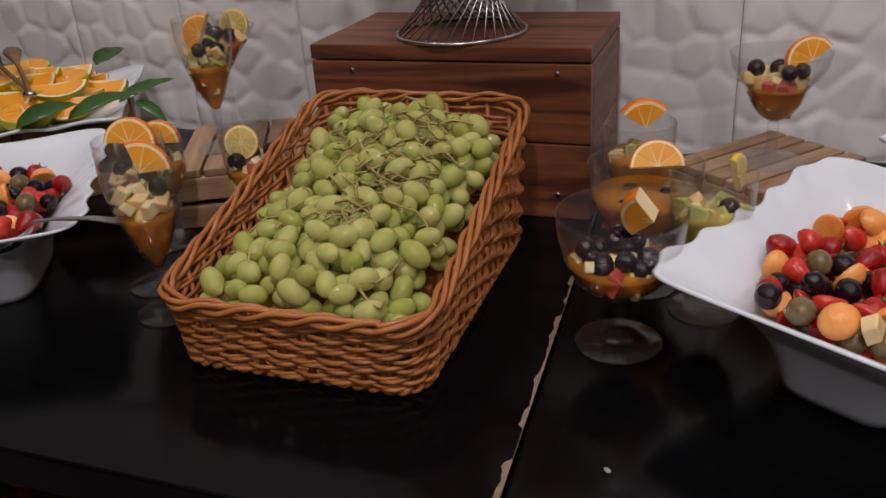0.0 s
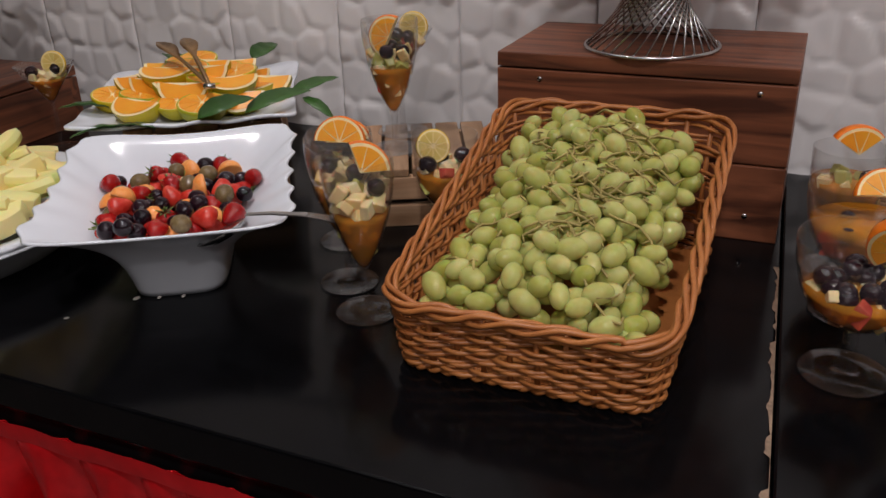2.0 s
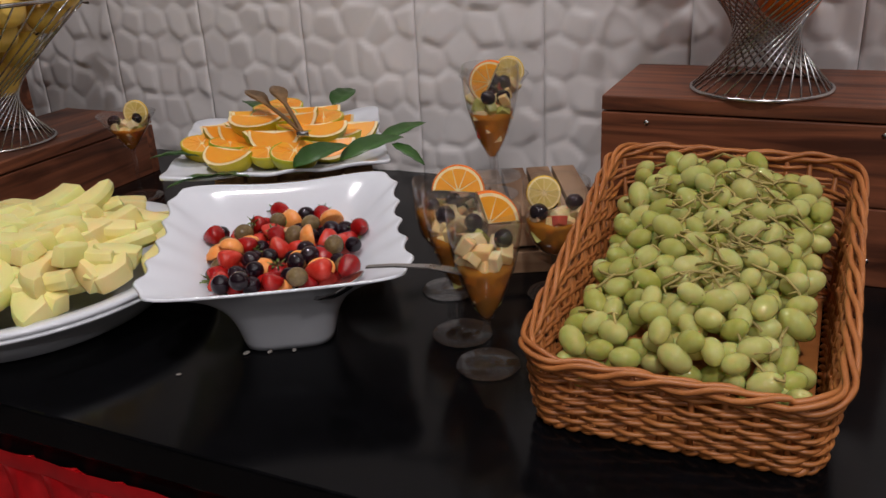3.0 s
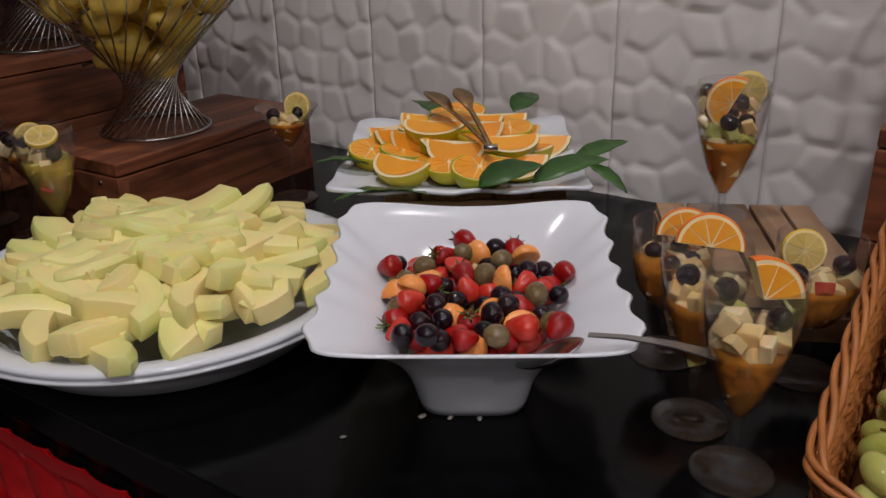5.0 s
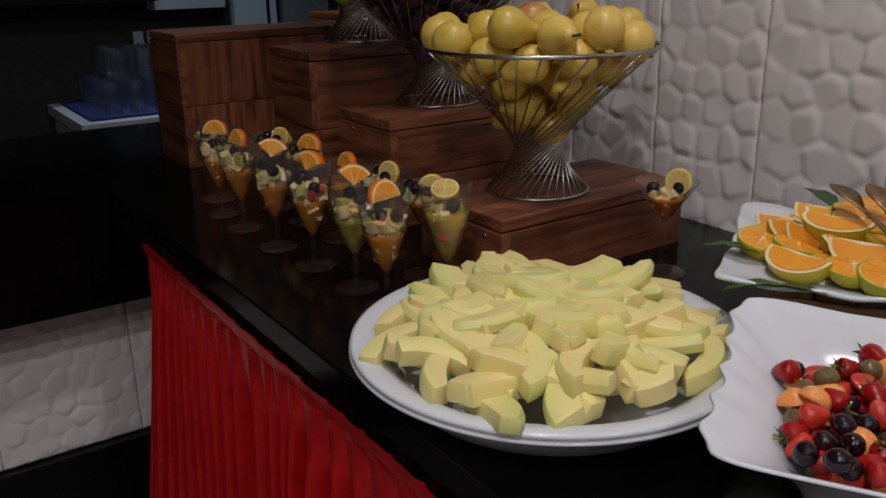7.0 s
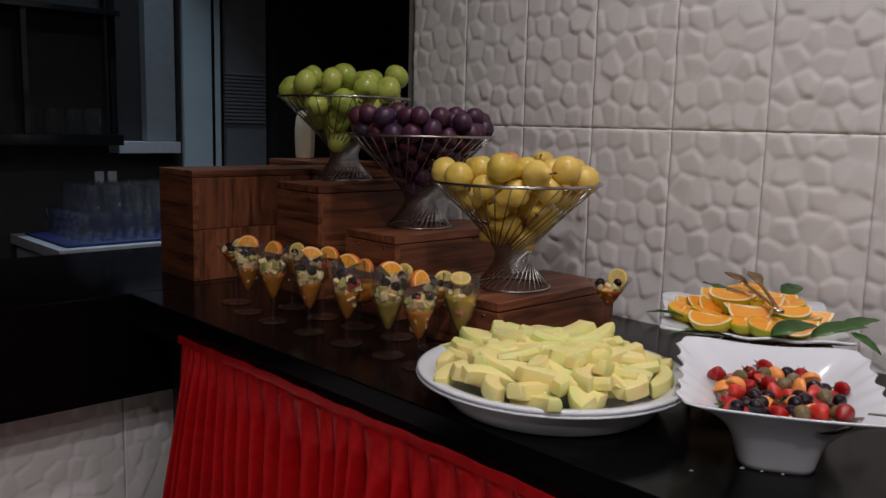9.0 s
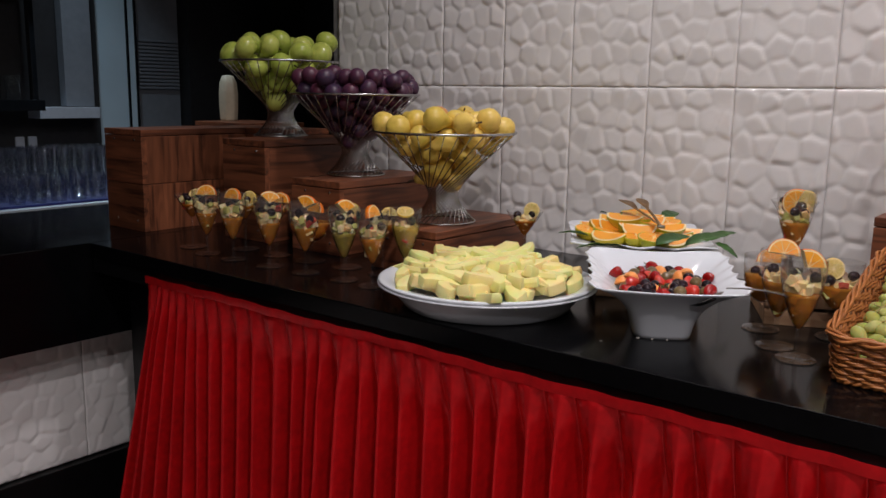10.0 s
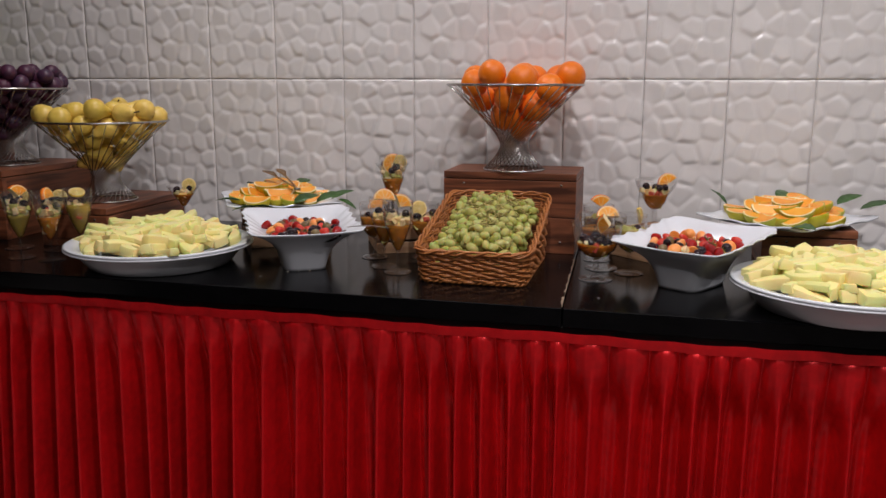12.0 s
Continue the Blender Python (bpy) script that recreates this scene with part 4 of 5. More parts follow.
def serving_spoon(m):
    ob = thing("serving_spoon", m, "stainless steel serving spoon leaning on the bowl rim", "spoon")
    g = Geo()
    pts = [(0.0, 0, 0.0), (0.025, 0, 0.004), (0.058, 0, 0.006), (0.088, 0, 0.004)]
    wide = [0.003, 0.003, 0.0045, 0.0065]
    vs = [(p[0], s * w, p[2] + t) for p, w in zip(pts, wide) for s, t in ((-1, 0), (1, 0), (1, 0.0016), (-1, 0.0016))]
    fs = [(i * 4 + k, i * 4 + (k + 1) % 4, i * 4 + 4 + (k + 1) % 4, i * 4 + 4 + k) for i in range(3) for k in range(4)] + [(3, 2, 1, 0), (12, 13, 14, 15)]
    g.add(vs, fs)
    part("handle", g.mesh("handle", STEEL, False, 0.0004), ob)
    part("spoon_head", Geo().lathe([(0.0003, -0.007), (0.010, -0.006), (0.018, -0.002), (0.021, 0.001), (0.0200, 0.0015), (0.017, -0.001), (0.0003, -0.0055)], 24, Matrix.Translation((-0.026, 0, -0.021)) @ pose(0, 0, 0, 0, -32, 0) @ Matrix.Diagonal((1.35, 0.85, 1, 1))).mesh("spoon_head", STEEL), ob)
    return ob


serving_spoon(pose(0.615, -0.560, TOP + 0.0985, 0, 3, 12))

# ---- melon bowls ----
MELON_A = (0.171, -0.566)
MELON_B = (1.585, -0.597)


def melon_bowl(x, y):
    ob = thing("round_bowl", pose(x, y, TOP), "wide round white bowl heaped with cut melon", "bowl", "white serving bowls")
    prof = [(0.0005, 0.001), (0.148, 0.0), (0.152, 0.002), (0.163, 0.014), (0.178, 0.030), (0.196, 0.0355), (0.2015, 0.0365), (0.2015, 0.0385), (0.1975, 0.0395), (0.2000, 0.0405), (0.2000, 0.0435), (0.196, 0.0445), (0.178, 0.0415), (0.165, 0.034), (0.150, 0.010), (0.144, 0.005), (0.0005, 0.005)]
    part("bowl_body", Geo().lathe([(r * 1.01, z * 1.18) for r, z in prof], 96).mesh("bowl_body", WHITE), ob)
    return ob


def melon_material():
    m = two_tone(material("melon_flesh", (0.7, 0.7, 0.3), 0.40, noise_scale=80, bump=0.30, bump_scale=300, Subsurface_Weight=0.25, Subsurface_Scale=0.006), (0.5, 0.5, 0.5), (1, 1, 1))
    nt = m.node_tree
    b = nt.nodes["Principled BSDF"]
    co = nt.nodes.new("ShaderNodeTexCoord")
    flat = nt.nodes.new("ShaderNodeVectorMath")
    flat.operation = "MULTIPLY"
    flat.inputs[1].default_value = (1, 1, 0)
    ln = nt.nodes.new("ShaderNodeVectorMath")
    ln.operation = "LENGTH"
    nt.links.new(co.outputs["Object"], flat.inputs[0])
    nt.links.new(flat.outputs[0], ln.inputs[0])
    mr = nt.nodes.new("ShaderNodeMapRange")
    mr.inputs["From Min"].default_value, mr.inputs["From Max"].default_value = 0.034, 0.088
    nt.links.new(ln.outputs["Value"], mr.inputs["Value"])
    info = nt.nodes.new("ShaderNodeObjectInfo")
    mad = nt.nodes.new("ShaderNodeMath")
    mad.operation = "MULTIPLY_ADD"
    mad.inputs[1].default_value = 0.32
    nt.links.new(info.outputs["Random"], mad.inputs[0])
    nt.links.new(mr.outputs["Result"], mad.inputs[2])
    ramp = nt.nodes.new("ShaderNodeValToRGB")
    e = ramp.color_ramp.elements
    e[0].color, e[1].color = (0.86, 0.69, 0.32, 1), (0.67, 0.70, 0.25, 1)
    mid = e.new(0.62)
    mid.color = (0.84, 0.76, 0.31, 1)
    nt.links.new(mad.outputs[0], ramp.inputs["Fac"])
    nt.links.new(ramp.outputs["Color"], b.inputs["Base Color"])
    return m


MELON = melon_material()


def melon_piece(seed):
    """A peeled crescent of melon, or a part of one, about an arc centre in its own origin."""
    rng = random.Random(seed)
    sweep = rng.choice((45, 60, 75, 95))
    r0, r1, t = rng.uniform(0.034, 0.040), rng.uniform(0.064, 0.074), rng.uniform(0.015, 0.022)
    n = 10
    taper = rng.choice((0.0, 0.08, 0.2, 0.45))
    straight = rng.random() < 0.45
    span = rng.uniform(0.050, 0.092)
    cut = rng.uniform(-0.35, 0.35)
    if straight:
        r1 = r0 + rng.uniform(0.020, 0.028)
    vs, fs = [], []
    for k in range(n + 1):
        a = radians(-sweep / 2 + sweep * k / n)
        end = abs(2 * k / n - 1)
        ri = r0 + (r1 - r0) * taper * end ** 2.2
        for r, z in ((ri, -t * 0.5), (ri + 0.002, t * 0.5), (r1 - 0.003, t * 0.5), (r1, t * 0.05), (r1 - 0.001, -t * 0.5)):
            u = (k / n - 0.5) * span
            skew = cut * (r - (r0 + r1) / 2)
            vs.append((r - 4 * u * u, u + skew, z) if straight else (r * math.cos(a) - skew * math.sin(a), r * math.sin(a) + skew * math.cos(a), z))
    for k in range(n):
        fs += [(k * 5 + j, k * 5 + (j + 1) % 5, k * 5 + 5 + (j + 1) % 5, k * 5 + 5 + j) for j in range(5)]
    fs += [tuple(range(5))[::-1], tuple(range(n * 5, n * 5 + 5))]
    me = Geo().add(vs, fs).mesh("melon_piece", MELON, True)
    bm = bmesh.new()
    bm.from_mesh(me)
    bmesh.ops.recalc_face_normals(bm, faces=bm.faces)
    sharp = [e for e in bm.edges if len(e.link_faces) == 2 and e.calc_face_angle(0) > 0.6]
    bmesh.ops.bevel(bm, geom=sharp, offset=0.0020, segments=2, affect="EDGES", profile=0.5)
    for e in bm.edges:
        e.smooth = len(e.link_faces) == 2 and e.calc_face_angle(0) < 0.45
    bm.to_mesh(me)
    bm.free()
    return me, (r0 + r1) / 2


MELON_PIECES = [melon_piece(200 + k) for k in range(16)]


def melon_heap(seed, x, y, counts):
    rng = random.Random(seed)
    base = pose(x, y, TOP)
    for layer, count in enumerate(counts):
        for k in range(count):
            reach = (0.114, 0.166, 0.118)[layer]
            d = reach * math.sqrt((k + 0.5) / count)
            a = k * 2.39996 + layer * 1.1 + rng.uniform(-0.2, 0.2)
            px, py = d * math.cos(a), d * math.sin(a)
            dome = 0.046 + 0.038 * max(0, 1 - (d / 0.175) ** 2)
            z = dome * (0.68, 0.92, 0.98)[layer] + (0.004, 0.006, 0.006)[layer] + rng.uniform(-0.004, 0.006)
            me, mid = rng.choice(MELON_PIECES)
            lean = (0.14, 0.34, 0.30)[layer]
            tilt = Euler((rng.uniform(-lean, lean), rng.uniform(-lean, lean) * 0.8, rng.uniform(0, 6.28)))
            m = base @ Matrix.Translation((px, py, z)) @ tilt.to_matrix().to_4x4() @ Matrix.Translation((-mid, 0, 0))
            thing("melon_piece", m, "peeled crescent of pale green melon in the heap", "melon", "cut melon pieces", me=me)


melon_bowl(*MELON_A)
melon_bowl(*MELON_B)
melon_heap(61, *MELON_A, (36, 76, 28))
melon_heap(62, *MELON_B, (34, 74, 28))


# ---- plates of cut oranges ----
def wavy_plate(x, y, z, turn, hx, hy, label):
    ob = thing("serving_plate", pose(x, y, z, 0, 0, turn), label, "plate", "white serving plates")
    n = 160
    rings = []
    for s, h, lift in ((0.0, -0.004, 0), (0.62, -0.004, 0), (0.70, -0.002, 0.1), (0.86, 0.003, 0.5), (1.0, 0.008, 1.0), (1.0, 0.0112, 1.0), (0.985, 0.012, 1.0), (0.86, 0.0075, 0.5), (0.71, 0.002, 0.1), (0.62, 0.0, 0), (0.0, 0.0, 0)):
        row = []
        for k in range(n):
            a = 2 * math.pi * k / n
            px, py = outline(a, hx, hy, 24.0)
            corner = abs(math.sin(2 * math.atan2(py / hy, px / hx))) ** 4
            w = 1 + lift * (0.045 * corner + 0.008 * math.cos(14 * a))
            row.append((px * max(s, 0.001) * w, py * max(s, 0.001) * w, h + lift * (0.004 * corner + 0.0018 * math.cos(14 * a + 0.8))))
        rings.append(row)
    vs = [p for r in rings for p in r]
    fs = [(i * n + k, i * n + (k + 1) % n, (i + 1) * n + (k + 1) % n, (i + 1) * n + k) for i in range(len(rings) - 1) for k in range(n)]
    part("plate_body", Geo().add(vs, fs).mesh("plate_body", WHITE), ob)
    return ob


def half_orange(r=0.033):
    peel = Geo().lathe([(0.0003, -r * 0.92)] + [(r * math.sin(a), -r * 0.92 * math.cos(a)) for a in np.linspace(0.15, math.pi / 2, 10)] + [(r * 0.97, 0.0006), (r * 0.93, 0.0003)], 28).mesh("peel", PEEL_GREEN)
    pith = fan(r * 0.955, 0.0002, 360, 0.004).mesh("pith", PITH, False)
    return peel, pith, segment(r * 1.03, 36, -0.002, 0.0009, FLESH_ORANGE), 10


def orange_wedge(r=0.034, sweep=78.0):
    """A sixth of an orange: curved peel and two cut faces."""
    n, q = 10, 12
    vs, fs = [], []
    for i in range(n + 1):
        a = radians(sweep) * (i / n - 0.5)
        for k in range(q + 1):
            b = math.pi * (k / q - 0.5)
            vs.append((r * math.cos(b) * math.cos(a), r * math.cos(b) * math.sin(a), 1.12 * r * math.sin(b)))
    fs = [(i * (q + 1) + k, (i + 1) * (q + 1) + k, (i + 1) * (q + 1) + k + 1, i * (q + 1) + k + 1) for i in range(n) for k in range(q)]
    peel = Geo().add(vs, fs).mesh("peel", PEEL_GREEN)
    pith, flesh = Geo(), Geo()
    for s in (-1, 1):
        a = radians(sweep / 2) * s
        m = pose(0, 0, 0, 0, 0, math.degrees(a)) @ pose(0, 0, 0, 90)
        for k in range(q):
            b0, b1 = math.pi * (k / q - 0.5), math.pi * ((k + 1) / q - 0.5)
            for g, f, d in ((pith, 0.99, 0), (flesh, 0.88, 0.0007)):
                tri = [(0.004 if g is flesh else 0, 0, -s * d), (f * r * math.cos(b0), 1.12 * f * r * math.sin(b0), -s * d), (f * r * math.cos(b1), 1.12 * f * r * math.sin(b1), -s * d)]
                g.add(tri, [(0, 1, 2)], m)
    return peel, pith.mesh("pith", PITH, False), flesh.mesh("flesh", FLESH_ORANGE, False), 1


HALF_PARTS = [half_orange(0.031), half_orange(0.027)]
WEDGE_PARTS = [orange_wedge(0.032, 62), orange_wedge(0.031, 50), orange_wedge(0.033, 75)]


def put_cut(parts, m, name, label):
    ob = thing(name, m, label, "orange piece", "cut oranges on plates", me=parts[0])
    part("pith", parts[1], ob)
    for k in range(parts[3]):
        part("flesh_segment", parts[2], ob, pose(0, 0, 0, 0, 0, k * 36))
    return ob


LEAF = two_tone(material("citrus_leaf", (0.03, 0.09, 0.02), 0.35, noise_scale=60, bump=0.2, bump_scale=200, object_random=0.4), (0.015, 0.055, 0.010), (0.06, 0.15, 0.03))


def leaf(m, length, width, curl=0.25):
    n = 12
    vs, fs = [], []
    for k in range(n + 1):
        t = k / n
        w = width / 2 * math.sin(math.pi * t ** 0.8) ** 0.85 + 0.0004
        h = curl * length * (t - 0.5) ** 2 * -1 + 0.0006 * math.sin(t * 22)
        vs += [(t * length, -w, h + 0.25 * w), (t * length, 0, h), (t * length, w, h + 0.25 * w)]
    for k in range(n):
        fs += [(k * 3, k * 3 + 3, k * 3 + 4, k * 3 + 1), (k * 3 + 1, k * 3 + 4, k * 3 + 5, k * 3 + 2)]
    ob = thing("citrus_leaf", m, "dark green citrus leaf tucked beside cut oranges", "leaf", "citrus leaves", me=Geo().add(vs, fs).mesh("citrus_leaf", LEAF))
    mod = ob.modifiers.new("thickness", "SOLIDIFY")
    mod.thickness = 0.0006
    return ob


def orange_plate(seed, x, y, z, turn, hx, hy, ripe=False):
    rng = random.Random(seed)
    wavy_plate(x, y, z, turn, hx, hy, "white wavy rectangular plate of cut oranges and leaves")
    base = pose(x, y, z, 0, 0, turn)
    for layer, count in ((0, 26), (1, 16), (2, 7)):
        for k in range(count):
            s = (0.80, 0.55, 0.28)[layer]
            d = math.sqrt((k + 0.5) / count)
            a = k * 2.39996 + layer
            px, py = hx * s * d * math.cos(a), hy * s * d * math.sin(a)
            pz = (0.016, 0.032, 0.043)[layer]
            if rng.random() < 0.45:
                m = base @ pose(px, py, pz + 0.010, rng.uniform(-2, 15), rng.uniform(-12, 12), rng.uniform(-40, 40))
                put_cut(rng.choice(HALF_PARTS), m, "half_orange", "halved orange with green-yellow skin and bright flesh")
            else:
                m = base @ pose(px, py, pz + 0.012, 0, rng.uniform(-12, 12), 90 + rng.uniform(-40, 40)) @ pose(0, 0, 0, 90) @ pose(0, 0, 0, 0, 0, rng.uniform(215, 290))
                put_cut(rng.choice(WEDGE_PARTS), m, "orange_wedge", "orange wedge with green-yellow skin on the plate")


PLATE_1 = (0.309, -0.241, TOP + 0.0965, 31.5, 0.132, 0.142)
orange_plate(71, *PLATE_1)
PLATE_2 = (1.525, -0.232, TOP + 0.0965, -40.0, 0.130, 0.140)
orange_plate(72, *PLATE_2)
riser("riser_box", 1.47, 1.66, -0.30, -0.12, TOP, TOP + 0.092, "low walnut box under the second plate of oranges")
P1 = pose(*PLATE_1[:3], 0, 0, PLATE_1[3])
for lx, ly, lz, a, tilt, ln, wd in ((0.075, -0.135, 0.022, 20, -10, 0.088, 0.036), (0.02, -0.15, 0.022, 25, -10, 0.075, 0.040), (0.125, -0.06, 0.018, 35, -8, 0.085, 0.026), (-0.03, 0.12, 0.03, 120, -5, 0.07, 0.032), (0.07, 0.135, 0.03, 60, -8, 0.07, 0.034), (-0.10, -0.06, 0.02, 190, -5, 0.06, 0.030), (-0.07, -0.14, 0.016, 200, 4, 0.06, 0.026), (-0.03, -0.15, 0.014, 170, 0, 0.06, 0.024), (0.145, -0.055, 0.014, -40, 25, 0.055, 0.018)):
    leaf(P1 @ pose(lx, ly, lz, 10, tilt, a), ln, wd)
P2 = pose(*PLATE_2[:3], 0, 0, PLATE_2[3])
for lx, ly, lz, a, tilt, ln, wd in ((-0.10, 0.13, 0.03, 120, -15, 0.07, 0.03), (0.03, 0.15, 0.035, 70, -15, 0.07, 0.032), (0.10, 0.12, 0.035, 40, -12, 0.075, 0.034), (0.10, -0.14, 0.018, -10, -5, 0.06, 0.03), (-0.14, -0.02, 0.03, 160, -20, 0.075, 0.012)):
    leaf(P2 @ pose(lx, ly, lz, 10, tilt, a), ln, wd)

BRONZE = material("bronze_tongs", (0.42, 0.26, 0.13), 0.28, 0.9, noise_scale=120, vary=0.3, bump=0.2, bump_scale=300)


def tongs():
    ob = thing("serving_tongs", pose(0, 0, 0), "bronze serving tongs with leaf-shaped grips on the oranges", "tongs")
    joint = Vector((0.392, -0.312, 0.992))
    for tip in (Vector((0.272, -0.258, 1.028)), Vector((0.305, -0.242, 1.032))):
        d = joint - tip
        side = d.cross(Vector((0, 0, 1))).normalized()
        up = side.cross(d).normalized()
        vs, fs, n = [], [], 14
        for k in range(n + 1):
            t = k / n
            w = 0.0028 + 0.0085 * max(0, math.sin(math.pi * min(1, t / 0.42))) ** 1.2 * (1 if t < 0.42 else 0) - 0.002 * (t < 0.04)
            p = tip + d * t + up * 0.004 * math.sin(math.pi * t)
            cup = 0.35 * w if t < 0.42 else 0
            for s, h in ((-1, 0.0), (0, -cup), (1, 0.0), (1, 0.0014), (0, 0.0014 - cup), (-1, 0.0014)):
                vs.append(tuple(p + side * s * w + up * (h + cup)))
        for k in range(n):
            fs += [(k * 6 + j, k * 6 + (j + 1) % 6, k * 6 + 6 + (j + 1) % 6, k * 6 + 6 + j) for j in range(6)]
        fs += [tuple(range(6))[::-1], tuple(range(n * 6, n * 6 + 6))]
        part("arm", Geo().add(vs, fs).mesh("arm", BRONZE), ob)
    part("hinge", Geo().tube([joint - Vector((0.006, 0.004, 0)), joint + Vector((0.006, 0.004, 0))], 0.0035, 10).mesh("hinge", STEEL), ob)
    return ob


tongs()

# ---- worn seam in the counter ----
def seam_chips():
    rng = random.Random(3)
    n = 90
    vs, fs = [], []
    for k in range(n + 1):
        y = -0.30 - 0.425 * k / n
        w = max(0.0, 0.0032 * (noise.noise((k * 0.23, 1.7, 0)) + 0.35)) + 0.0004 + rng.uniform(0, 0.0012)
        if 0.30 < k / n < 0.36 or 0.74 < k / n < 0.83:
            w = 0.0003
        vs += [(seam_x(y) - 0.0012 - w * 1.6, y, TOP + 0.0006), (seam_x(y) - 0.0012, y, TOP + 0.0008)]
    fs = [(2 * k, 2 * k + 1, 2 * k + 3, 2 * k + 2) for k in range(n)]
    me = Geo().add(vs, fs).mesh("worn_edge", CHIP, False)
    part("worn_edge", me, bpy.data.objects["tabletop_1"], label="bare chipped wood along the worn seam")


seam_chips()
CRUMB = material("crumb", (0.3, 0.28, 0.25), 0.8)
crumb_me = Geo().ball(1, 5, 7, squash=0.5).mesh("crumb", CRUMB)
for cx, cy, cs in ((1.148, -0.645, 0.0022), (0.45, -0.64, 0.0018), (0.945, -0.50, 0.0012), (0.507, -0.575, 0.0022), (0.487, -0.585, 0.0028), (0.528, -0.564, 0.0022)):
    thing("crumb", pose(cx, cy, TOP + cs * 0.45, 0, 0, cx * 900) @ Matrix.Diagonal((cs * 1.6, cs, cs, 1)), "tiny pale food crumb on the black counter", "crumb", "crumbs", me=crumb_me)


# ---- the dim bar behind ----
PANEL_BLUE = material("frosted_panel", (0.58, 0.73, 0.82), 0.4, vary=0.08, noise_scale=4)
GREYPAINT = material("grey_paint", (0.22, 0.24, 0.27), 0.6, vary=0.1)
PALEGREY = material("pale_grey_paint", (0.50, 0.54, 0.60), 0.5, vary=0.08)
DARKGLASS = material("dark_glass", (0.01, 0.012, 0.015), 0.08)
MATBLUE = material("blue_mat", (0.01, 0.015, 0.12), 0.7)
BX = -2.35
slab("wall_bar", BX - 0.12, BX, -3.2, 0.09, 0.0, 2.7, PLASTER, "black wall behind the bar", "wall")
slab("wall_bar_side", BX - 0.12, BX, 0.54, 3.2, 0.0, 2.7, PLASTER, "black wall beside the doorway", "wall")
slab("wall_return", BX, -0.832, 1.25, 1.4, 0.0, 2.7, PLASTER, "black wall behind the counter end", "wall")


def door_panel():
    ob = tagged(new("door_1"), "pale blue frosted door panel with dark frame lines", "door", kind="structure")
    ob.matrix_basis = pose(BX - 0.06, 0.07, 0)
    part("panel", board(-0.01, 0.01, 0.03, 0.185, 0.0, 2.15, PANEL_BLUE), ob)
    part("frame", board(-0.015, 0.015, 0.186, 0.196, 0.0, 2.15, DARKGLASS), ob)
    part("frame", board(-0.012, 0.012, 0.197, 0.225, 0.0, 2.15, PANEL_BLUE), ob)
    part("frame", board(-0.015, 0.015, 0.226, 0.236, 0.0, 2.15, DARKGLASS), ob)
    part("panel", board(-0.03, -0.01, 0.237, 0.462, 0.0, 2.15, GREYPAINT), ob)
    for k in range(14):
        part("louvre", board(-0.009, 0.0, 0.25, 0.455, 1.24 + k * 0.016, 1.25 + k * 0.016, GREYPAINT), ob, pose(0, 0, 0))
    return ob


door_panel()
slab("door_lintel", BX - 0.12, BX, 0.091, 0.539, 2.16, 2.7, PLASTER, "black wall over the doorway", "wall")


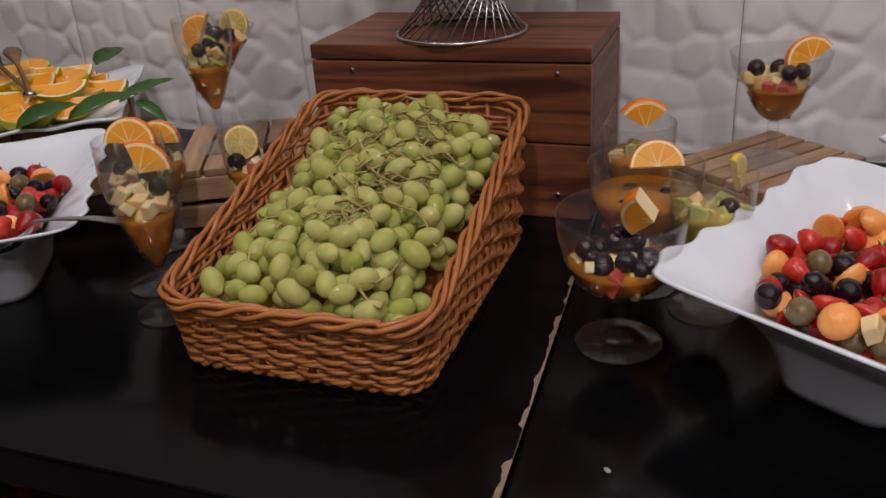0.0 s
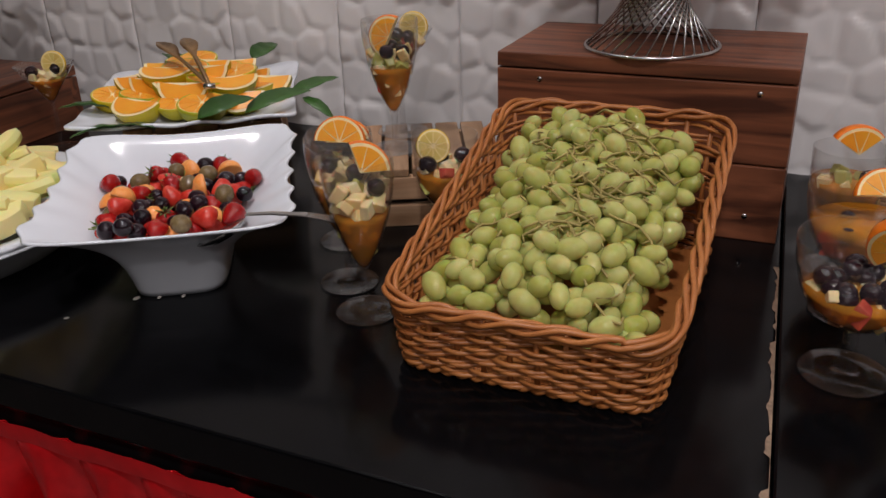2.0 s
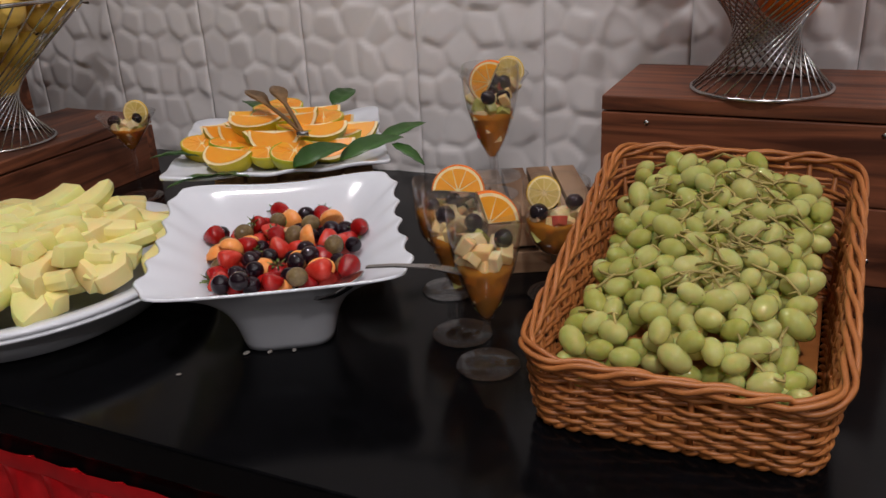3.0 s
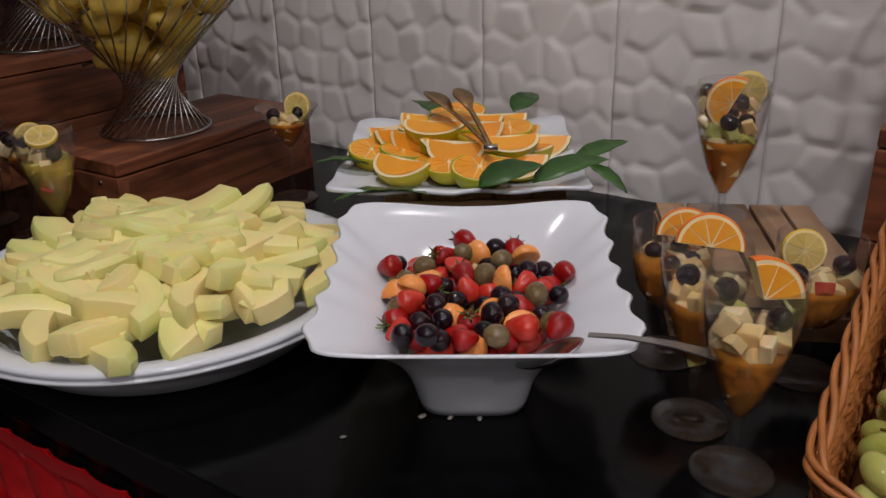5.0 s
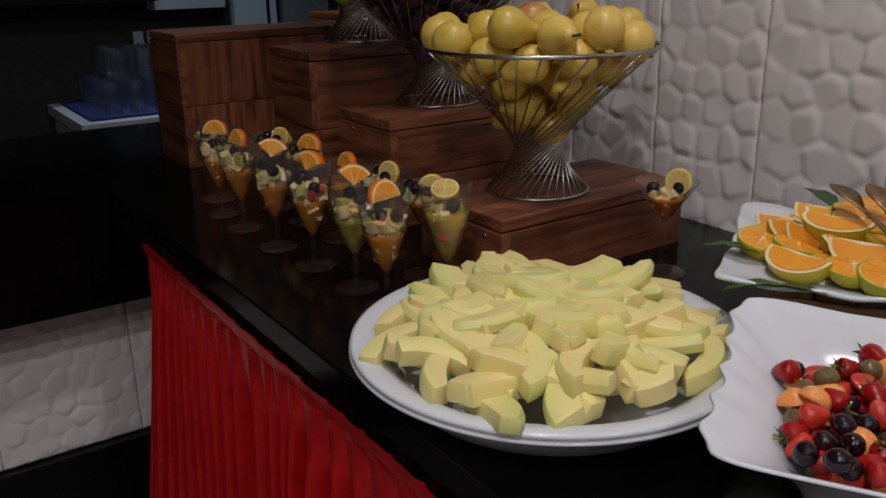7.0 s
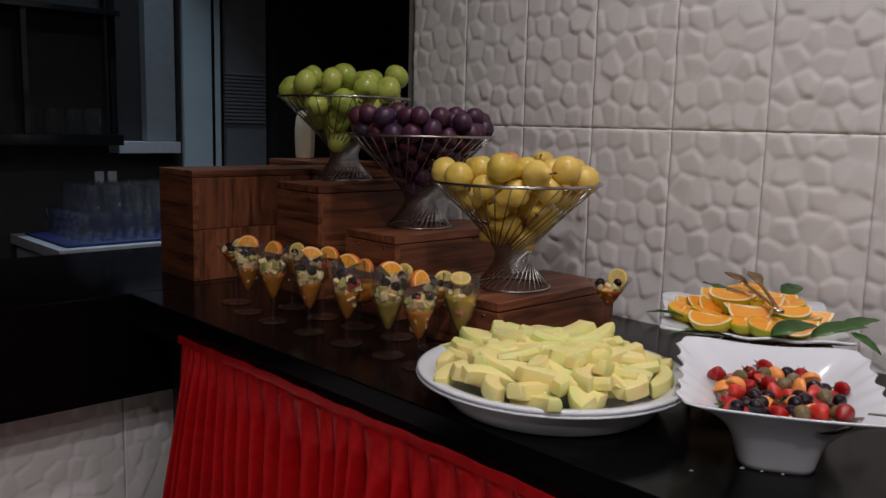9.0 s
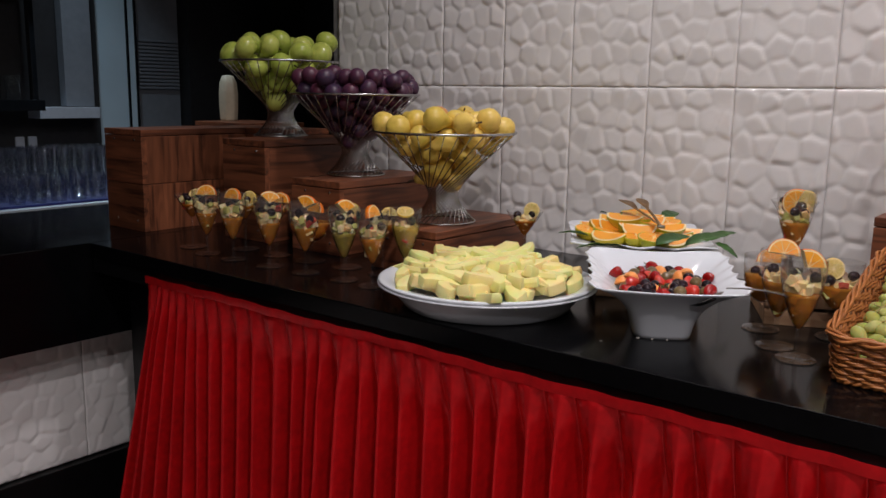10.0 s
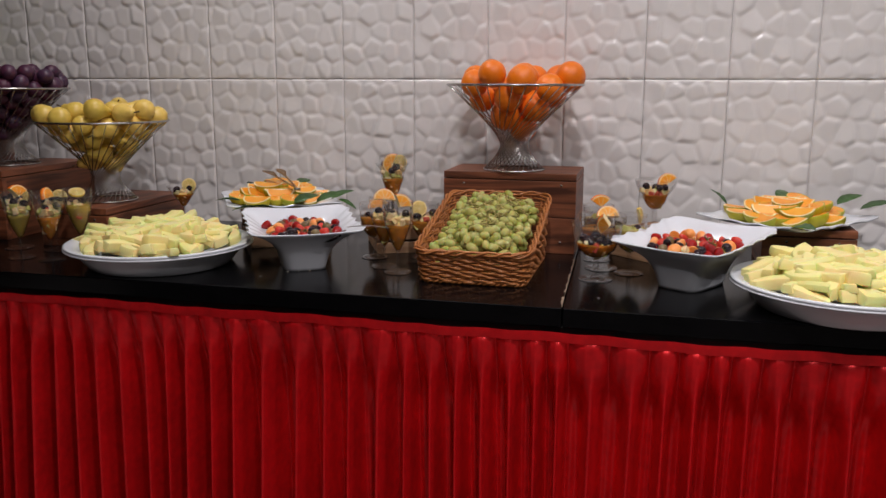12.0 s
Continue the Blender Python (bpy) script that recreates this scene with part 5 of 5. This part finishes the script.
def back_bar():
    ob = thing("back_bar", pose(BX, 0, 0), "dim back bar cabinet with dark glazed shelves", "bar cabinet")
    part("pilaster", board(0.01, 0.06, -0.085, 0.035, 1.165, 2.4, GREYPAINT), ob)
    part("ledge", board(0.0, 0.10, -0.215, 0.035, 1.118, 1.162, PALEGREY), ob, label="pale grey ledge")
    part("shelf", board(0.0, 0.16, -2.2, -0.22, 1.15, 1.19, DARKGLASS), ob)
    part("shelf", board(0.0, 0.16, -2.2, -0.22, 1.62, 1.64, DARKGLASS), ob)
    for y in (-0.24, -0.55, -0.95, -1.4):
        part("upright", board(0.08, 0.11, y, y + 0.02, 1.191, 2.3, DARKGLASS), ob)
    part("worktop", board(0.0, 0.50, -0.585, 0.05, 0.790, 0.824, PALEGREY), ob, label="pale worktop edge")
    part("mat", board(0.05, 0.46, -0.55, 0.03, 0.8245, 0.833, MATBLUE), ob, label="dark blue bar mat")
    part("base", board(0.01, 0.46, -0.56, 0.05, 0.0, 0.789, DARKGLASS), ob)
    for k in range(3):
        part("door", board(0.02 + 0.148 * k, 0.164 + 0.148 * k, -0.572, -0.561, 0.08, 0.775, PALEGREY), ob, label="white cabinet door")
    for y in (-0.275, -0.225):
        part("socket", board(0.001, 0.010, y, y + 0.035, 1.0, 1.045, PALEGREY, bevel=0.003), ob)
    return ob


back_bar()
TUMBLER = Geo().lathe([(0.0003, 0.001), (0.026, 0.0005), (0.031, 0.092), (0.0298, 0.093), (0.0255, 0.006), (0.0003, 0.006)], 18).mesh("tumbler", GLASS)
for i in range(5):
    for j in range(7):
        thing("tumbler", pose(BX + 0.42 - 0.075 * i, -0.02 - 0.075 * j, 0.8332), "clean clear tumbler standing on the blue mat", "glass", "tumblers on the bar", me=TUMBLER)
for i in range(4):
    for j in range(6):
        thing("tumbler", pose(BX + 0.39 - 0.075 * i, -0.05 - 0.075 * j, 0.9270), "clean clear tumbler stacked on other tumblers", "glass", "tumblers on the bar", me=TUMBLER)
for j in range(4):
    thing("tumbler", pose(BX + 0.05, -0.29 - 0.075 * j, 1.1902), "clean clear tumbler on the dark shelf", "glass", "tumblers on the bar", me=TUMBLER)


def vase():
    prof = [(0.0003, 0.0), (0.045, 0.0), (0.047, 0.01), (0.050, 0.06), (0.052, 0.14), (0.046, 0.20), (0.030, 0.235), (0.0003, 0.24)]
    g = Geo().lathe(prof, 40)
    g.v = [(x * (1 + 0.05 * math.cos(7 * math.atan2(y, x))), y * (1 + 0.05 * math.cos(7 * math.atan2(y, x))), z) for x, y, z in g.v]
    thing("ribbed_lamp", pose(-1.56, 0.16, 0.8506 + 0.276) @ Matrix.Diagonal((0.66, 0.66, 0.70, 1)), "cream ribbed ceramic shape standing behind the boxes", "ceramic vase", me=g.mesh("ribbed_lamp", material("cream_ceramic", (0.62, 0.56, 0.42), 0.5, vary=0.1)))


riser("riser_box", -1.615, -1.30, 0.05, 0.30, TOP, TOP + 0.276, "dark walnut box at the back of the counter")
vase()
